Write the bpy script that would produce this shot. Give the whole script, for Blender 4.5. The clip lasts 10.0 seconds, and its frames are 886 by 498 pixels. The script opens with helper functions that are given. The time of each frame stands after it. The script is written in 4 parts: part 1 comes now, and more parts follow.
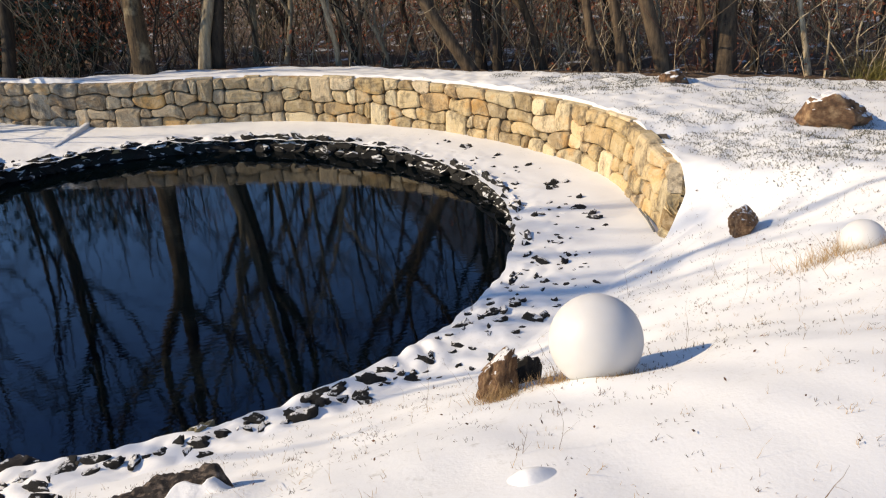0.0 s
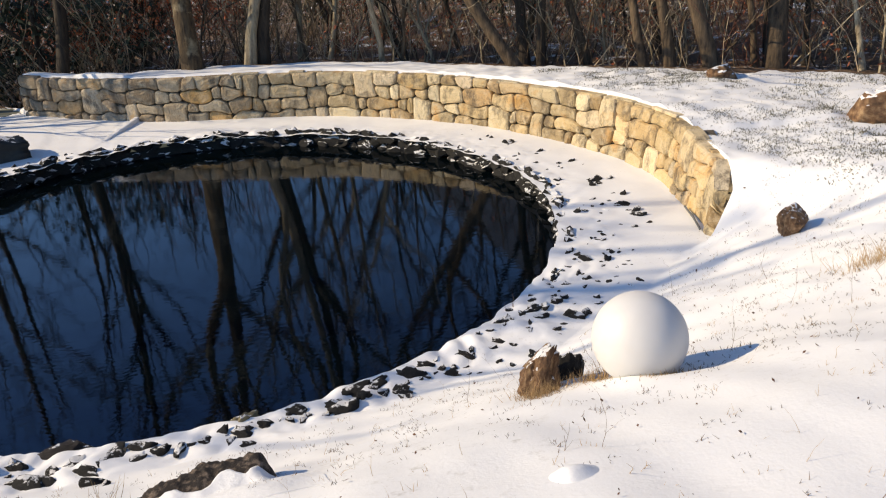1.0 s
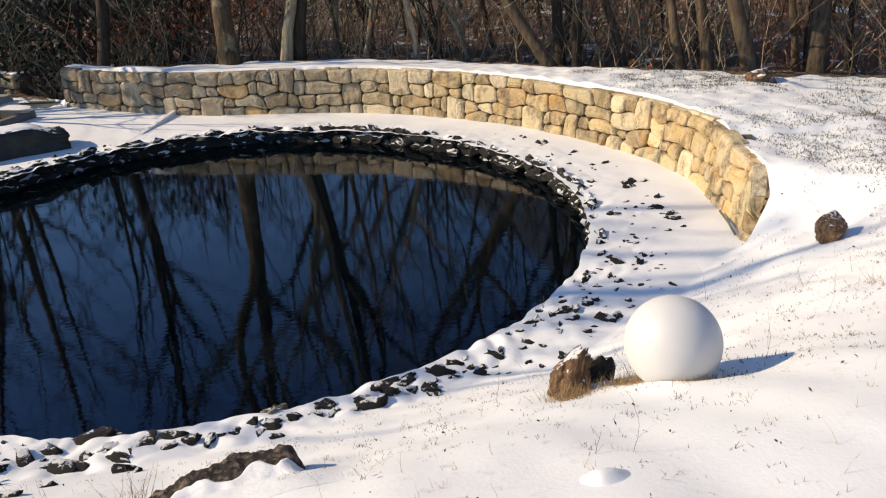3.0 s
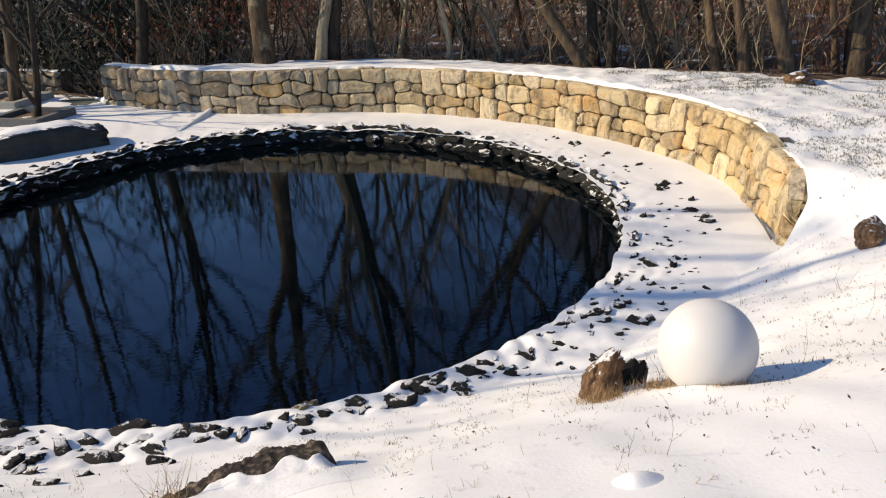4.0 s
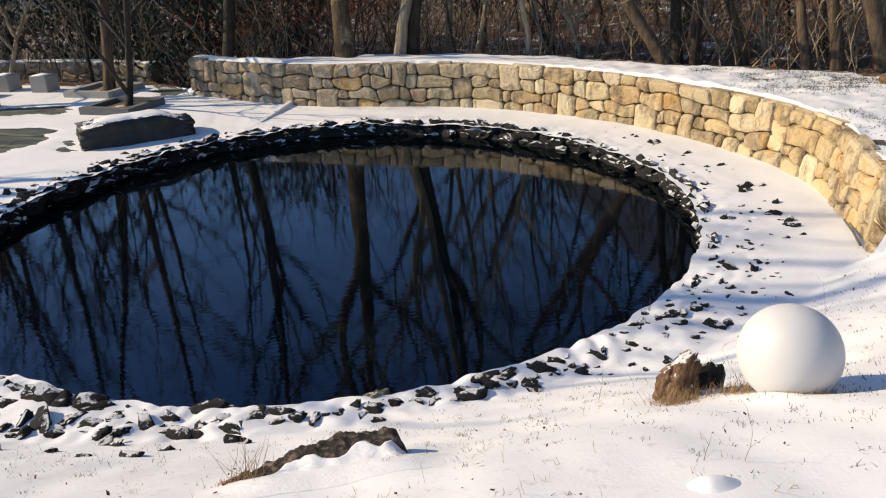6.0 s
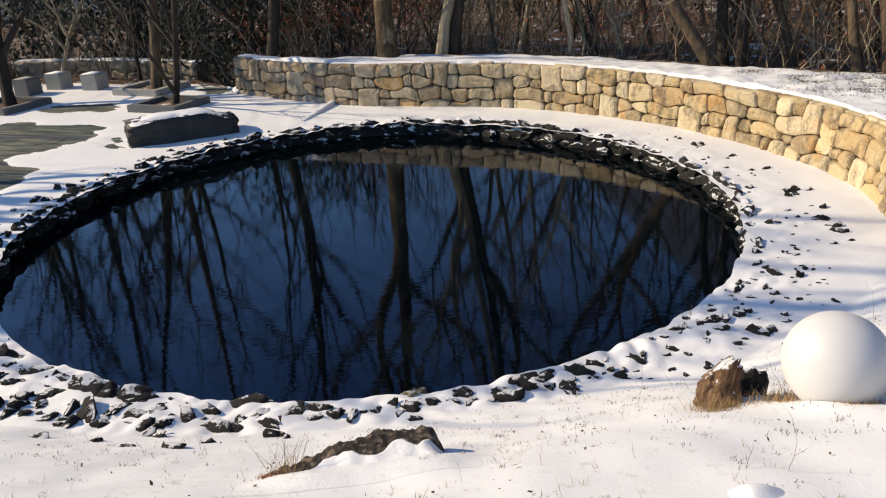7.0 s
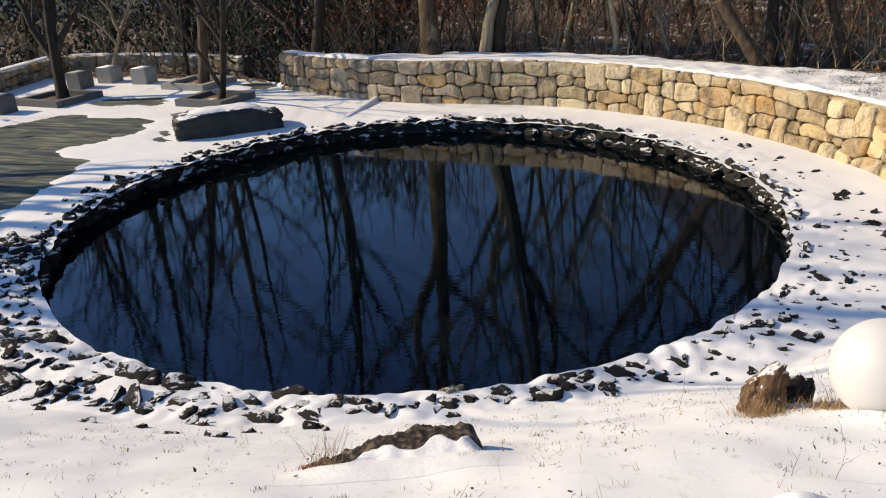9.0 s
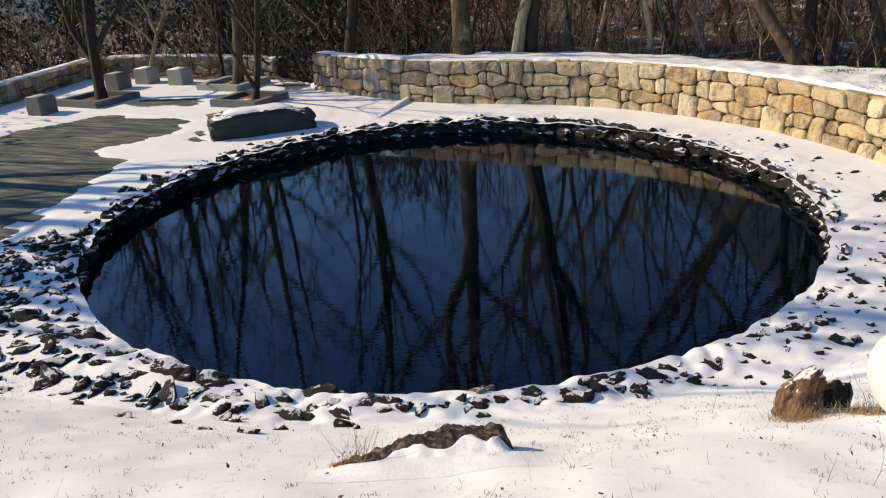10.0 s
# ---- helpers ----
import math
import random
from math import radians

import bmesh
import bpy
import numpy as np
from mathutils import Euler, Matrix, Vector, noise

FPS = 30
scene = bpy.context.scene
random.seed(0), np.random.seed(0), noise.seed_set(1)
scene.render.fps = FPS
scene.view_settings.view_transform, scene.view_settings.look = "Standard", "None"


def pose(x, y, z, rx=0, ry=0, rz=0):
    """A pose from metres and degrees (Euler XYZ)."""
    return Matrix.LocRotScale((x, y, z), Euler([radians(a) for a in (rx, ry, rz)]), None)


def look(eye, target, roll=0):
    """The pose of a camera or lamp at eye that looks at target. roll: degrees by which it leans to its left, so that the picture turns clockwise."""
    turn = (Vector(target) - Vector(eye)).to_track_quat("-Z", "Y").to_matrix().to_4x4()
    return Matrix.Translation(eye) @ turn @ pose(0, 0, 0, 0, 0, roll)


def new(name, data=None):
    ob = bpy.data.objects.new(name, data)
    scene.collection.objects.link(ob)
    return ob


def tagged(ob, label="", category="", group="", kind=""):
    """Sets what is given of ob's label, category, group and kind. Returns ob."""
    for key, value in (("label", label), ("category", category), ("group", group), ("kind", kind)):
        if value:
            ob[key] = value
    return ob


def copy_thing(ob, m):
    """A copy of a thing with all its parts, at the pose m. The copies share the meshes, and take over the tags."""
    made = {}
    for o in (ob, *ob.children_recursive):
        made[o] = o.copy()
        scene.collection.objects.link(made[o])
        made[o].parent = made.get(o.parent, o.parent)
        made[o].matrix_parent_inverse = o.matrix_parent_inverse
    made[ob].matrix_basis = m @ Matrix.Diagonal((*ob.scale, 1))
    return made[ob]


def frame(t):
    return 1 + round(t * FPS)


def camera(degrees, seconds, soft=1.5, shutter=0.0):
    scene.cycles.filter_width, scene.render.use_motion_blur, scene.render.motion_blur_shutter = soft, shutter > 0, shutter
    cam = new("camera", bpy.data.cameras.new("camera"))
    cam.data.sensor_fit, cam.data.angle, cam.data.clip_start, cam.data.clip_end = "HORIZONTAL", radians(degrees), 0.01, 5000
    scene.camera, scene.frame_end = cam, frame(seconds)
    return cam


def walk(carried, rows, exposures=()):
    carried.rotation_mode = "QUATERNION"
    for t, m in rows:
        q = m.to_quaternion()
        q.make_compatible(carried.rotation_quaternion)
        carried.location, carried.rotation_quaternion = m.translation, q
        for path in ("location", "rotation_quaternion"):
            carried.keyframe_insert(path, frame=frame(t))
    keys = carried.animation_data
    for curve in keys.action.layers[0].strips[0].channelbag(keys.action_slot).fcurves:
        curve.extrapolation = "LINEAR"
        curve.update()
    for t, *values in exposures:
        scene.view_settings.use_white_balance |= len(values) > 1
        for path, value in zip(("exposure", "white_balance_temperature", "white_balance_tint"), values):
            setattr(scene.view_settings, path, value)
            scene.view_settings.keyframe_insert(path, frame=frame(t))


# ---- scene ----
EXPOSURE = 0.46
cam = camera(59.5, 10.0, soft=1.15)
# seconds, x, y, z, pitch, yaw, roll
PATH = [
    (0.0, 0.118, 0.017, 3.125, -22.42, -22.14, 2.33),
    (0.5, 0.113, 0.020, 3.121, -22.47, -20.08, 2.68),
    (1.0, 0.107, 0.023, 3.120, -22.60, -18.90, 2.91),
    (1.5, 0.102, 0.025, 3.120, -22.74, -18.43, 2.88),
    (2.0, 0.098, 0.026, 3.119, -22.83, -18.37, 2.60),
    (3.5, 0.077, 0.031, 3.118, -22.45, -15.44, 2.33),
    (4.0, 0.067, 0.029, 3.116, -22.46, -14.22, 2.40),
    (4.5, 0.055, 0.023, 3.118, -22.51, -12.11, 2.63),
    (5.0, 0.043, 0.017, 3.119, -22.47, -11.35, 2.39),
    (5.5, 0.038, 0.016, 3.115, -22.51, -10.45, 2.40),
    (6.0, 0.035, 0.014, 3.115, -22.55, -8.56, 2.70),
    (7.5, 0.018, 0.010, 3.118, -22.36, -4.87, 2.73),
    (8.0, 0.014, 0.010, 3.118, -22.42, -4.64, 2.49),
    (8.5, 0.008, 0.008, 3.116, -22.44, -4.10, 2.56),
    (9.0, 0.002, 0.005, 3.118, -22.43, -2.46, 2.90),
    (9.5, 0.001, 0.002, 3.119, -22.29, -0.59, 3.44),
    (10.0, 0.000, 0.000, 3.120, -22.30, -0.00, 3.50),
]
walk(cam, [(t, pose(x, y, z, 90 + p, 0, w) @ pose(0, 0, 0, 0, 0, -r)) for t, x, y, z, p, w, r in PATH],
     [(0.0, EXPOSURE, 7750, 8), (10.0, EXPOSURE, 7750, 8)])

# ---- light ----
SUN_DIR = Vector((-0.960, 0.280, 0.60)).normalized()  # towards the sun
world = bpy.data.worlds.new("world")
scene.world = world
world.use_nodes = True
wn = world.node_tree.nodes
sky = wn.new("ShaderNodeTexSky")
sky.sky_type = "NISHITA"
sky.sun_disc = False
sky.sun_elevation = math.asin(SUN_DIR.z)
sky.sun_rotation = math.atan2(SUN_DIR.x, SUN_DIR.y)
sky.altitude = 300
sky.dust_density = 0.1
sky.ozone_density = 9.0
wn["Background"].inputs["Strength"].default_value = 0.15
world.node_tree.links.new(sky.outputs[0], wn["Background"].inputs[0])
sun = new("sun", bpy.data.lights.new("sun", "SUN"))
sun.data.energy, sun.data.angle, sun.data.color = 3.8, radians(0.55), (1.0, 0.87, 0.70)
sun.matrix_world = look(SUN_DIR * 40, (0, 0, 0))


# ---- materials ----
class Mat:
    """Small builder round a node material."""

    def __init__(self, name, rough=0.8, **more):
        self.m = bpy.data.materials.new(name)
        self.m.use_nodes = True
        self.t = self.m.node_tree
        self.b = self.t.nodes["Principled BSDF"]
        self.b.inputs["Roughness"].default_value = rough
        for k, v in more.items():
            self.b.inputs[k.replace("_", " ")].default_value = v
        self.geo = self.t.nodes.new("ShaderNodeNewGeometry")
        self.info = self.t.nodes.new("ShaderNodeObjectInfo")
        self.co = self.t.nodes.new("ShaderNodeTexCoord")

    def link(self, a, b):
        self.t.links.new(a, b)

    def noise(self, scale, detail=4, rough=0.55, stretch=None, where="pos"):
        n = self.t.nodes.new("ShaderNodeTexNoise")
        n.inputs["Scale"].default_value, n.inputs["Detail"].default_value, n.inputs["Roughness"].default_value = scale, detail, rough
        src = self.geo.outputs["Position"] if where == "pos" else self.co.outputs["Object"]
        if stretch:
            mp = self.t.nodes.new("ShaderNodeMapping")
            mp.inputs["Scale"].default_value = stretch
            self.link(src, mp.inputs[0])
            src = mp.outputs[0]
        self.link(src, n.inputs["Vector"])
        return n.outputs["Fac"]

    def ramp(self, fac, stops):
        r = self.t.nodes.new("ShaderNodeValToRGB")
        e = r.color_ramp.elements
        while len(e) < len(stops):
            e.new(0.5)
        for el, (p, c) in zip(e, stops):
            el.position, el.color = p, (*c, 1) if not isinstance(c, (int, float)) else (c, c, c, 1)
        self.link(fac, r.inputs[0])
        return r.outputs[0]

    def mix(self, fac, a, b, mode="MIX"):
        n = self.t.nodes.new("ShaderNodeMix")
        n.data_type, n.blend_type = "RGBA", mode
        for val, i in ((fac, 0), (a, 6), (b, 7)):
            if isinstance(val, (int, float)):
                n.inputs[i].default_value = val if i == 0 else (val, val, val, 1)
            elif isinstance(val, tuple):
                n.inputs[i].default_value = (*val, 1)
            else:
                self.link(val, n.inputs[i])
        return n.outputs[2]

    def math(self, op, a, b=0.0):
        n = self.t.nodes.new("ShaderNodeMath")
        n.operation = op
        for val, i in ((a, 0), (b, 1)):
            if isinstance(val, (int, float)):
                n.inputs[i].default_value = val
            else:
                self.link(val, n.inputs[i])
        return n.outputs[0]

    def up(self):
        sx = self.t.nodes.new("ShaderNodeSeparateXYZ")
        self.link(self.geo.outputs["Normal"], sx.inputs[0])
        return sx.outputs["Z"]

    def bump(self, h, strength=0.5, dist=0.02):
        n = self.t.nodes.new("ShaderNodeBump")
        n.inputs["Strength"].default_value, n.inputs["Distance"].default_value = strength, dist
        self.link(h, n.inputs["Height"])
        self.link(n.outputs[0], self.b.inputs["Normal"])

    def base(self, c):
        if isinstance(c, tuple):
            self.b.inputs["Base Color"].default_value = (*c, 1)
        else:
            self.link(c, self.b.inputs["Base Color"])
        return self

    def roughness(self, c):
        self.link(c, self.b.inputs["Roughness"])


SNOW = (0.80, 0.80, 0.80)


def snow_material():
    k = Mat("snow", 0.75)
    k.b.inputs["Subsurface Weight"].default_value = 0.0
    fine, broad = k.noise(60, 5, 0.6), k.noise(1.6, 4)
    col = k.ramp(broad, [(0.3, (0.74, 0.745, 0.755)), (0.6, (0.80, 0.80, 0.795))])
    speck = k.ramp(k.noise(30, 4, 0.75), [(0.60, 0.0), (0.68, 1.0)])
    patch = k.ramp(k.noise(0.9, 3), [(0.5, 0.0), (0.68, 1.0)])
    col = k.mix(k.math("MULTIPLY", k.math("MULTIPLY", speck, patch), 0.75), col, (0.30, 0.24, 0.17))
    thin = k.ramp(k.noise(9, 5, 0.7), [(0.58, 0.0), (0.70, 1.0)])
    where = k.ramp(k.noise(0.45, 3, 0.6), [(0.48, 0.0), (0.62, 1.0)])
    col = k.mix(k.math("MULTIPLY", k.math("MULTIPLY", thin, where), 0.45), col, (0.40, 0.38, 0.33))
    k.base(col)
    k.bump(k.mix(0.6, fine, k.noise(7, 5, 0.65)), 0.15, 0.03)
    return k.m


def smooth_snow():
    k = Mat("clean_snow", 0.7)
    k.base(k.ramp(k.noise(3, 4), [(0.3, (0.74, 0.745, 0.755)), (0.6, (0.80, 0.80, 0.795))]))
    k.bump(k.mix(0.4, k.noise(50, 4), k.noise(8, 4)), 0.3, 0.02)
    return k.m


def litter_material():
    k = Mat("forest_floor", 0.95)
    leaf = k.ramp(k.noise(14, 6, 0.75), [(0.25, (0.012, 0.008, 0.005)), (0.5, (0.13, 0.075, 0.042)), (0.72, (0.34, 0.21, 0.12))])
    white = k.ramp(k.noise(1.6, 8, 0.75), [(0.56, 0.0), (0.62, 1.0)])
    k.base(k.mix(white, leaf, SNOW))
    k.bump(k.noise(20, 6, 0.7), 0.9, 0.08)
    return k.m


def rock_material(name, dark, mid, light, snow=0.55, rough=0.85, scale=6.0, rnd=0.35, moss=None):
    """Stone that keeps snow where it faces up; snow is the upward tilt from which it lies."""
    k = Mat(name, rough)
    n = k.noise(scale, 7, 0.65, where="obj")
    c = k.ramp(n, [(0.28, dark), (0.5, mid), (0.75, light)])
    tone = k.ramp(k.info.outputs["Random"], [(0.0, 1 - rnd), (1.0, 1.0)])
    c = k.mix(1.0, c, tone, "MULTIPLY")
    if moss:
        c = k.mix(k.ramp(k.noise(4, 5), [(0.55, 0.0), (0.66, 1.0)]), c, moss)
    if snow is not None:
        tilt = k.math("ADD", k.up(), k.math("MULTIPLY", k.math("SUBTRACT", k.noise(7, 5, 0.7), 0.5), 1.5))
        c = k.mix(k.ramp(tilt, [(snow, 0.0), (snow + 0.08, 1.0)]), c, SNOW)
    k.base(c)
    k.bump(k.mix(0.5, k.noise(scale * 5, 6, 0.7, where="obj"), n), 0.8, 0.03)
    return k.m


def wall_stone_material():
    k = Mat("granite_block", 0.85)
    rnd = k.info.outputs["Random"]
    other = k.math("FRACT", k.math("MULTIPLY", rnd, 37.7))
    gold = k.ramp(rnd, [(0.0, (0.42, 0.28, 0.13)), (0.18, (0.66, 0.50, 0.27)), (0.36, (0.52, 0.38, 0.21)), (0.55, (0.74, 0.62, 0.40)),
                        (0.74, (0.56, 0.40, 0.19)), (0.90, (0.72, 0.60, 0.42)), (1.0, (0.70, 0.40, 0.12))])
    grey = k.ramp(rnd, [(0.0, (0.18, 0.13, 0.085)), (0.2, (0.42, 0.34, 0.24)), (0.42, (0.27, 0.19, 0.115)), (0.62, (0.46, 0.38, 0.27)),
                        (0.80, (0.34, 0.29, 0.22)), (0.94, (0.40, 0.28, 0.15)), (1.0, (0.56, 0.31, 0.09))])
    # weathered greyer westwards, with the shade of that end put into the tones
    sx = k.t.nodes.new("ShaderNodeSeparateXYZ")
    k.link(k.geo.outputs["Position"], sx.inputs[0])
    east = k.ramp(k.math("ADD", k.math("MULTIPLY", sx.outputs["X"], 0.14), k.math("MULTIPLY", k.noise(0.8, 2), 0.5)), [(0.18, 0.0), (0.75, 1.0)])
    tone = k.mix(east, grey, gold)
    tone = k.mix(1.0, tone, k.ramp(other, [(0.0, 0.58), (0.5, 0.95), (1.0, 1.12)]), "MULTIPLY")
    c = k.mix(k.ramp(k.noise(7, 7, 0.7, where="obj"), [(0.48, 0.0), (0.72, 0.55)]), tone, (0.74, 0.64, 0.46))
    c = k.mix(k.ramp(k.noise(2.4, 5, 0.65), [(0.56, 0.0), (0.66, 0.55)]), c, (0.58, 0.31, 0.09))
    c = k.mix(k.ramp(k.noise(3.4, 7, 0.75, (1, 1, 0.6)), [(0.50, 0.0), (0.62, 0.75)]), c, (0.09, 0.065, 0.042))
    c = k.mix(k.ramp(k.noise(45, 4, 0.65), [(0.54, 0.0), (0.72, 0.45)]), c, (0.12, 0.085, 0.05))
    k.base(c)
    k.bump(k.mix(0.5, k.noise(26, 6, 0.7), k.noise(6, 5)), 1.0, 0.045)
    return k.m


def bark_material(name, dark, light, lichen=0.0, lich=(0.33, 0.27, 0.17)):
    k = Mat(name, 0.92)
    ridge = k.noise(16, 6, 0.7, stretch=(1, 1, 0.18))
    c = k.ramp(ridge, [(0.32, dark), (0.66, light)])
    tone = k.ramp(k.info.outputs["Random"], [(0.0, 0.55), (1.0, 1.0)])
    c = k.mix(1.0, c, tone, "MULTIPLY")
    if lichen:
        c = k.mix(k.ramp(k.noise(2.5, 5, 0.6), [(0.6 - lichen * 0.25, 0.0), (0.72 - lichen * 0.2, 0.85)]), c, lich)
    k.base(c)
    k.bump(ridge, 0.9, 0.04)
    return k.m


def plain(name, col, rough=0.8, var=0.25, scale=12, stretch=None, bump=0.3, where="pos"):
    k = Mat(name, rough)
    n = k.noise(scale, 5, 0.6, stretch, where)
    k.base(k.ramp(n, [(0.3, tuple(c * (1 - var) for c in col)), (0.7, tuple(min(1, c * (1 + var)) for c in col))]))
    k.bump(n, bump, 0.01)
    return k.m


def water_material():
    k = Mat("pond_water", 0.01, IOR=1.46)
    k.b.inputs["Specular Tint"].default_value = (0.16, 0.42, 1.0, 1)
    k.base(k.ramp(k.noise(0.4, 3), [(0.3, (0.0006, 0.0018, 0.0022)), (0.7, (0.001, 0.0028, 0.004))]))
    k.bump(k.mix(0.35, k.noise(1.6, 3, 0.5, (1.0, 2.4, 1)), k.noise(9, 3, 0.5, (1.0, 2.6, 1))), 0.04, 0.03)
    return k.m


M_SNOW, M_CLEAN, M_LITTER = snow_material(), smooth_snow(), litter_material()
M_BLACK = rock_material("black_lava_rock", (0.006, 0.006, 0.007), (0.012, 0.011, 0.010), (0.034, 0.030, 0.025), 0.92, 0.9, 9, 0.4)
M_RIM = rock_material("dark_edging_rock", (0.004, 0.004, 0.004), (0.014, 0.013, 0.011), (0.035, 0.03, 0.022), 0.74, 0.85, 9, 0.5)
M_BROWN = rock_material("brown_lichened_boulder", (0.02, 0.012, 0.008), (0.17, 0.09, 0.045), (0.46, 0.31, 0.17), 0.70, 0.9, 7, 0.1)
M_GREY = rock_material("grey_lichened_boulder", (0.015, 0.011, 0.008), (0.10, 0.07, 0.045), (0.36, 0.27, 0.19), 0.76, 0.9, 8, 0.1)
M_CRUST = rock_material("lichen_crusted_rock", (0.006, 0.005, 0.004), (0.03, 0.021, 0.016), (0.36, 0.27, 0.20), 1.0, 0.9, 22, 0.05)
M_SLAB = rock_material("dark_slab_rock", (0.004, 0.006, 0.006), (0.012, 0.016, 0.015), (0.035, 0.04, 0.035), 0.93, 0.55, 4, 0.1)
M_BLOCK = wall_stone_material()
M_CORE = plain("earthy_mortar", (0.085, 0.068, 0.05), 0.95, 0.4, 20)
M_BARK = bark_material("grey_brown_bark", (0.016, 0.011, 0.008), (0.22, 0.15, 0.09))
M_LICHEN = bark_material("lichened_bark", (0.02, 0.013, 0.008), (0.20, 0.13, 0.065), 0.3)
M_PALE = bark_material("pale_bark", (0.12, 0.09, 0.06), (0.66, 0.55, 0.38), 0.3)
M_DARKBARK = bark_material("dark_bark", (0.012, 0.009, 0.006), (0.085, 0.062, 0.042))
M_TWIG = plain("dry_twig", (0.52, 0.41, 0.28), 0.9, 0.4, 3)
M_REDTWIG = plain("rusty_leaf", (0.40, 0.11, 0.045), 0.8, 0.5, 4)
M_EVER = plain("evergreen_leaf", (0.018, 0.03, 0.014), 0.7, 0.5, 3)
M_STRAW = plain("dry_grass", (0.42, 0.28, 0.14), 0.85, 0.4, 30)
M_DRYWEED = plain("dry_weed", (0.16, 0.10, 0.06), 0.9, 0.4, 20)
M_CONC = plain("grey_granite", (0.30, 0.30, 0.28), 0.85, 0.18, 40, bump=0.3)
M_CONC2 = plain("dark_grey_granite", (0.12, 0.125, 0.125), 0.8, 0.25, 30)
M_GLOBE = plain("white_acrylic_globe", (0.61, 0.60, 0.585), 0.5, 0.02, 6, bump=0.02)
_gb = M_GLOBE.node_tree.nodes["Principled BSDF"]
_gb.inputs["Subsurface Weight"].default_value = 1.0
_gb.inputs["Subsurface Radius"].default_value = (1.0, 0.95, 0.9)
_gb.inputs["Subsurface Scale"].default_value = 0.14
# bare woodland; the haze of distance is put into its bluish colour
M_HILL = plain("far_woodland_hazed", (0.026, 0.037, 0.060), 0.95, 0.7, 0.35, bump=0.0)
M_WATER = water_material()
M_MUD = plain("pond_bed", (0.012, 0.015, 0.012), 0.9, 0.4, 4)


# ---- mesh helpers ----
def mesh_ob(name, bm, material, parent=None, label="", smooth=True):
    me = bpy.data.meshes.new(name)
    bm.normal_update()
    bm.to_mesh(me)
    bm.free()
    for m in material if isinstance(material, (list, tuple)) else (material,):
        me.materials.append(m)
    if smooth:
        me.shade_smooth()
    ob = new(name, me)
    if parent:
        ob.parent = parent
    if label:
        ob["label"] = label
    return ob


def part(name, bm, material, parent, label="", smooth=True):
    return mesh_ob(name, bm, material, parent, label, smooth)


def raw(name, verts, faces, material, parent=None, smooth=True, mats=None):
    me = bpy.data.meshes.new(name)
    me.from_pydata(verts, [], faces)
    for m in material if isinstance(material, (list, tuple)) else (material,):
        me.materials.append(m)
    if mats is not None:
        me.polygons.foreach_set("material_index", mats)
    me.update()
    if smooth:
        me.shade_smooth()
    ob = new(name, me)
    if parent:
        ob.parent = parent
    return ob


def empty(name, m, label, category, group="", kind=""):
    e = new(name)
    e.matrix_world = m
    e.empty_display_size = 0.1
    return tagged(e, label, category, group, kind)


def smoothstep(a, b, x):
    t = min(1.0, max(0.0, (x - a) / (b - a)))
    return t * t * (3 - 2 * t)


def n3(x, y, z=0.0):
    return noise.noise(Vector((x, y, z)))


# ---- plan ----
POND, RIM, WATER_Z = Vector((0.11, 9.06)), 4.24, -0.20
# the patio's edge, round the pond: x, y, height just outside, slope outside
EDGE = [(-3.5, 5.20, 0, .50), (-2.5, 4.92, 0, .52), (-1.8, 4.70, 0, .54), (-0.4, 4.50, 0, .55), (0.8, 4.57, 0, .55), (1.8, 4.66, 0, .52),
        (2.4, 4.66, 0, .50), (3.1, 5.05, 0, .46), (3.7, 5.28, 0, .46), (4.2, 5.62, 0, .46), (4.72, 5.98, 0, .5), (5.18, 6.22, .34, .6),
        (5.36, 6.52, .69, .2), (5.60, 7.24, .785, .05), (5.84, 8.0, .82, 0), (5.92, 8.7, .83, 0), (5.88, 9.4, .83, 0), (5.60, 10.5, .82, 0), (5.14, 11.6, .80, 0),
        (4.45, 12.6, .80, 0), (3.7, 13.4, .80, 0), (2.8, 14.1, .80, 0), (1.9, 14.5, .80, 0), (0.9, 14.9, .80, 0), (-0.3, 15.45, .80, 0),
        (-1.4, 16.3, .80, 0), (-2.62, 17.40, .05, 0), (-3.0, 18.4, 0, 0), (-3.86, 19.55, 0, -.03), (-6.4, 21.1, 0, -.03), (-8.96, 21.9, 0, -.03),
        (-9.5, 19.2, 0, -.03), (-9.8, 17.6, 0, -.03), (-10.5, 13, 0, 0), (-10.3, 9, 0, 0), (-7.5, 6.4, 0, .3)]
WALL_LINE = [Vector((5.31, 6.03))] + [Vector(p[:2]) for p in EDGE[11:27]]


def spline(pts, n):
    """A smooth open line through the points, n steps a span."""
    out = []
    for i in range(len(pts) - 1):
        a, b, c, d = pts[max(i - 1, 0)], pts[i], pts[i + 1], pts[min(i + 2, len(pts) - 1)]
        for k in range(n):
            t = k / n
            out.append(0.5 * ((2 * b) + (c - a) * t + (2 * a - 5 * b + 4 * c - d) * t * t + (3 * b - a - 3 * c + d) * t ** 3))
    out.append(pts[-1].copy())
    return out


_ring = spline([Vector(p) for p in EDGE] + [Vector(EDGE[0])], 6)
_ang = [math.atan2(p[1] - POND.y, p[0] - POND.x) for p in _ring]


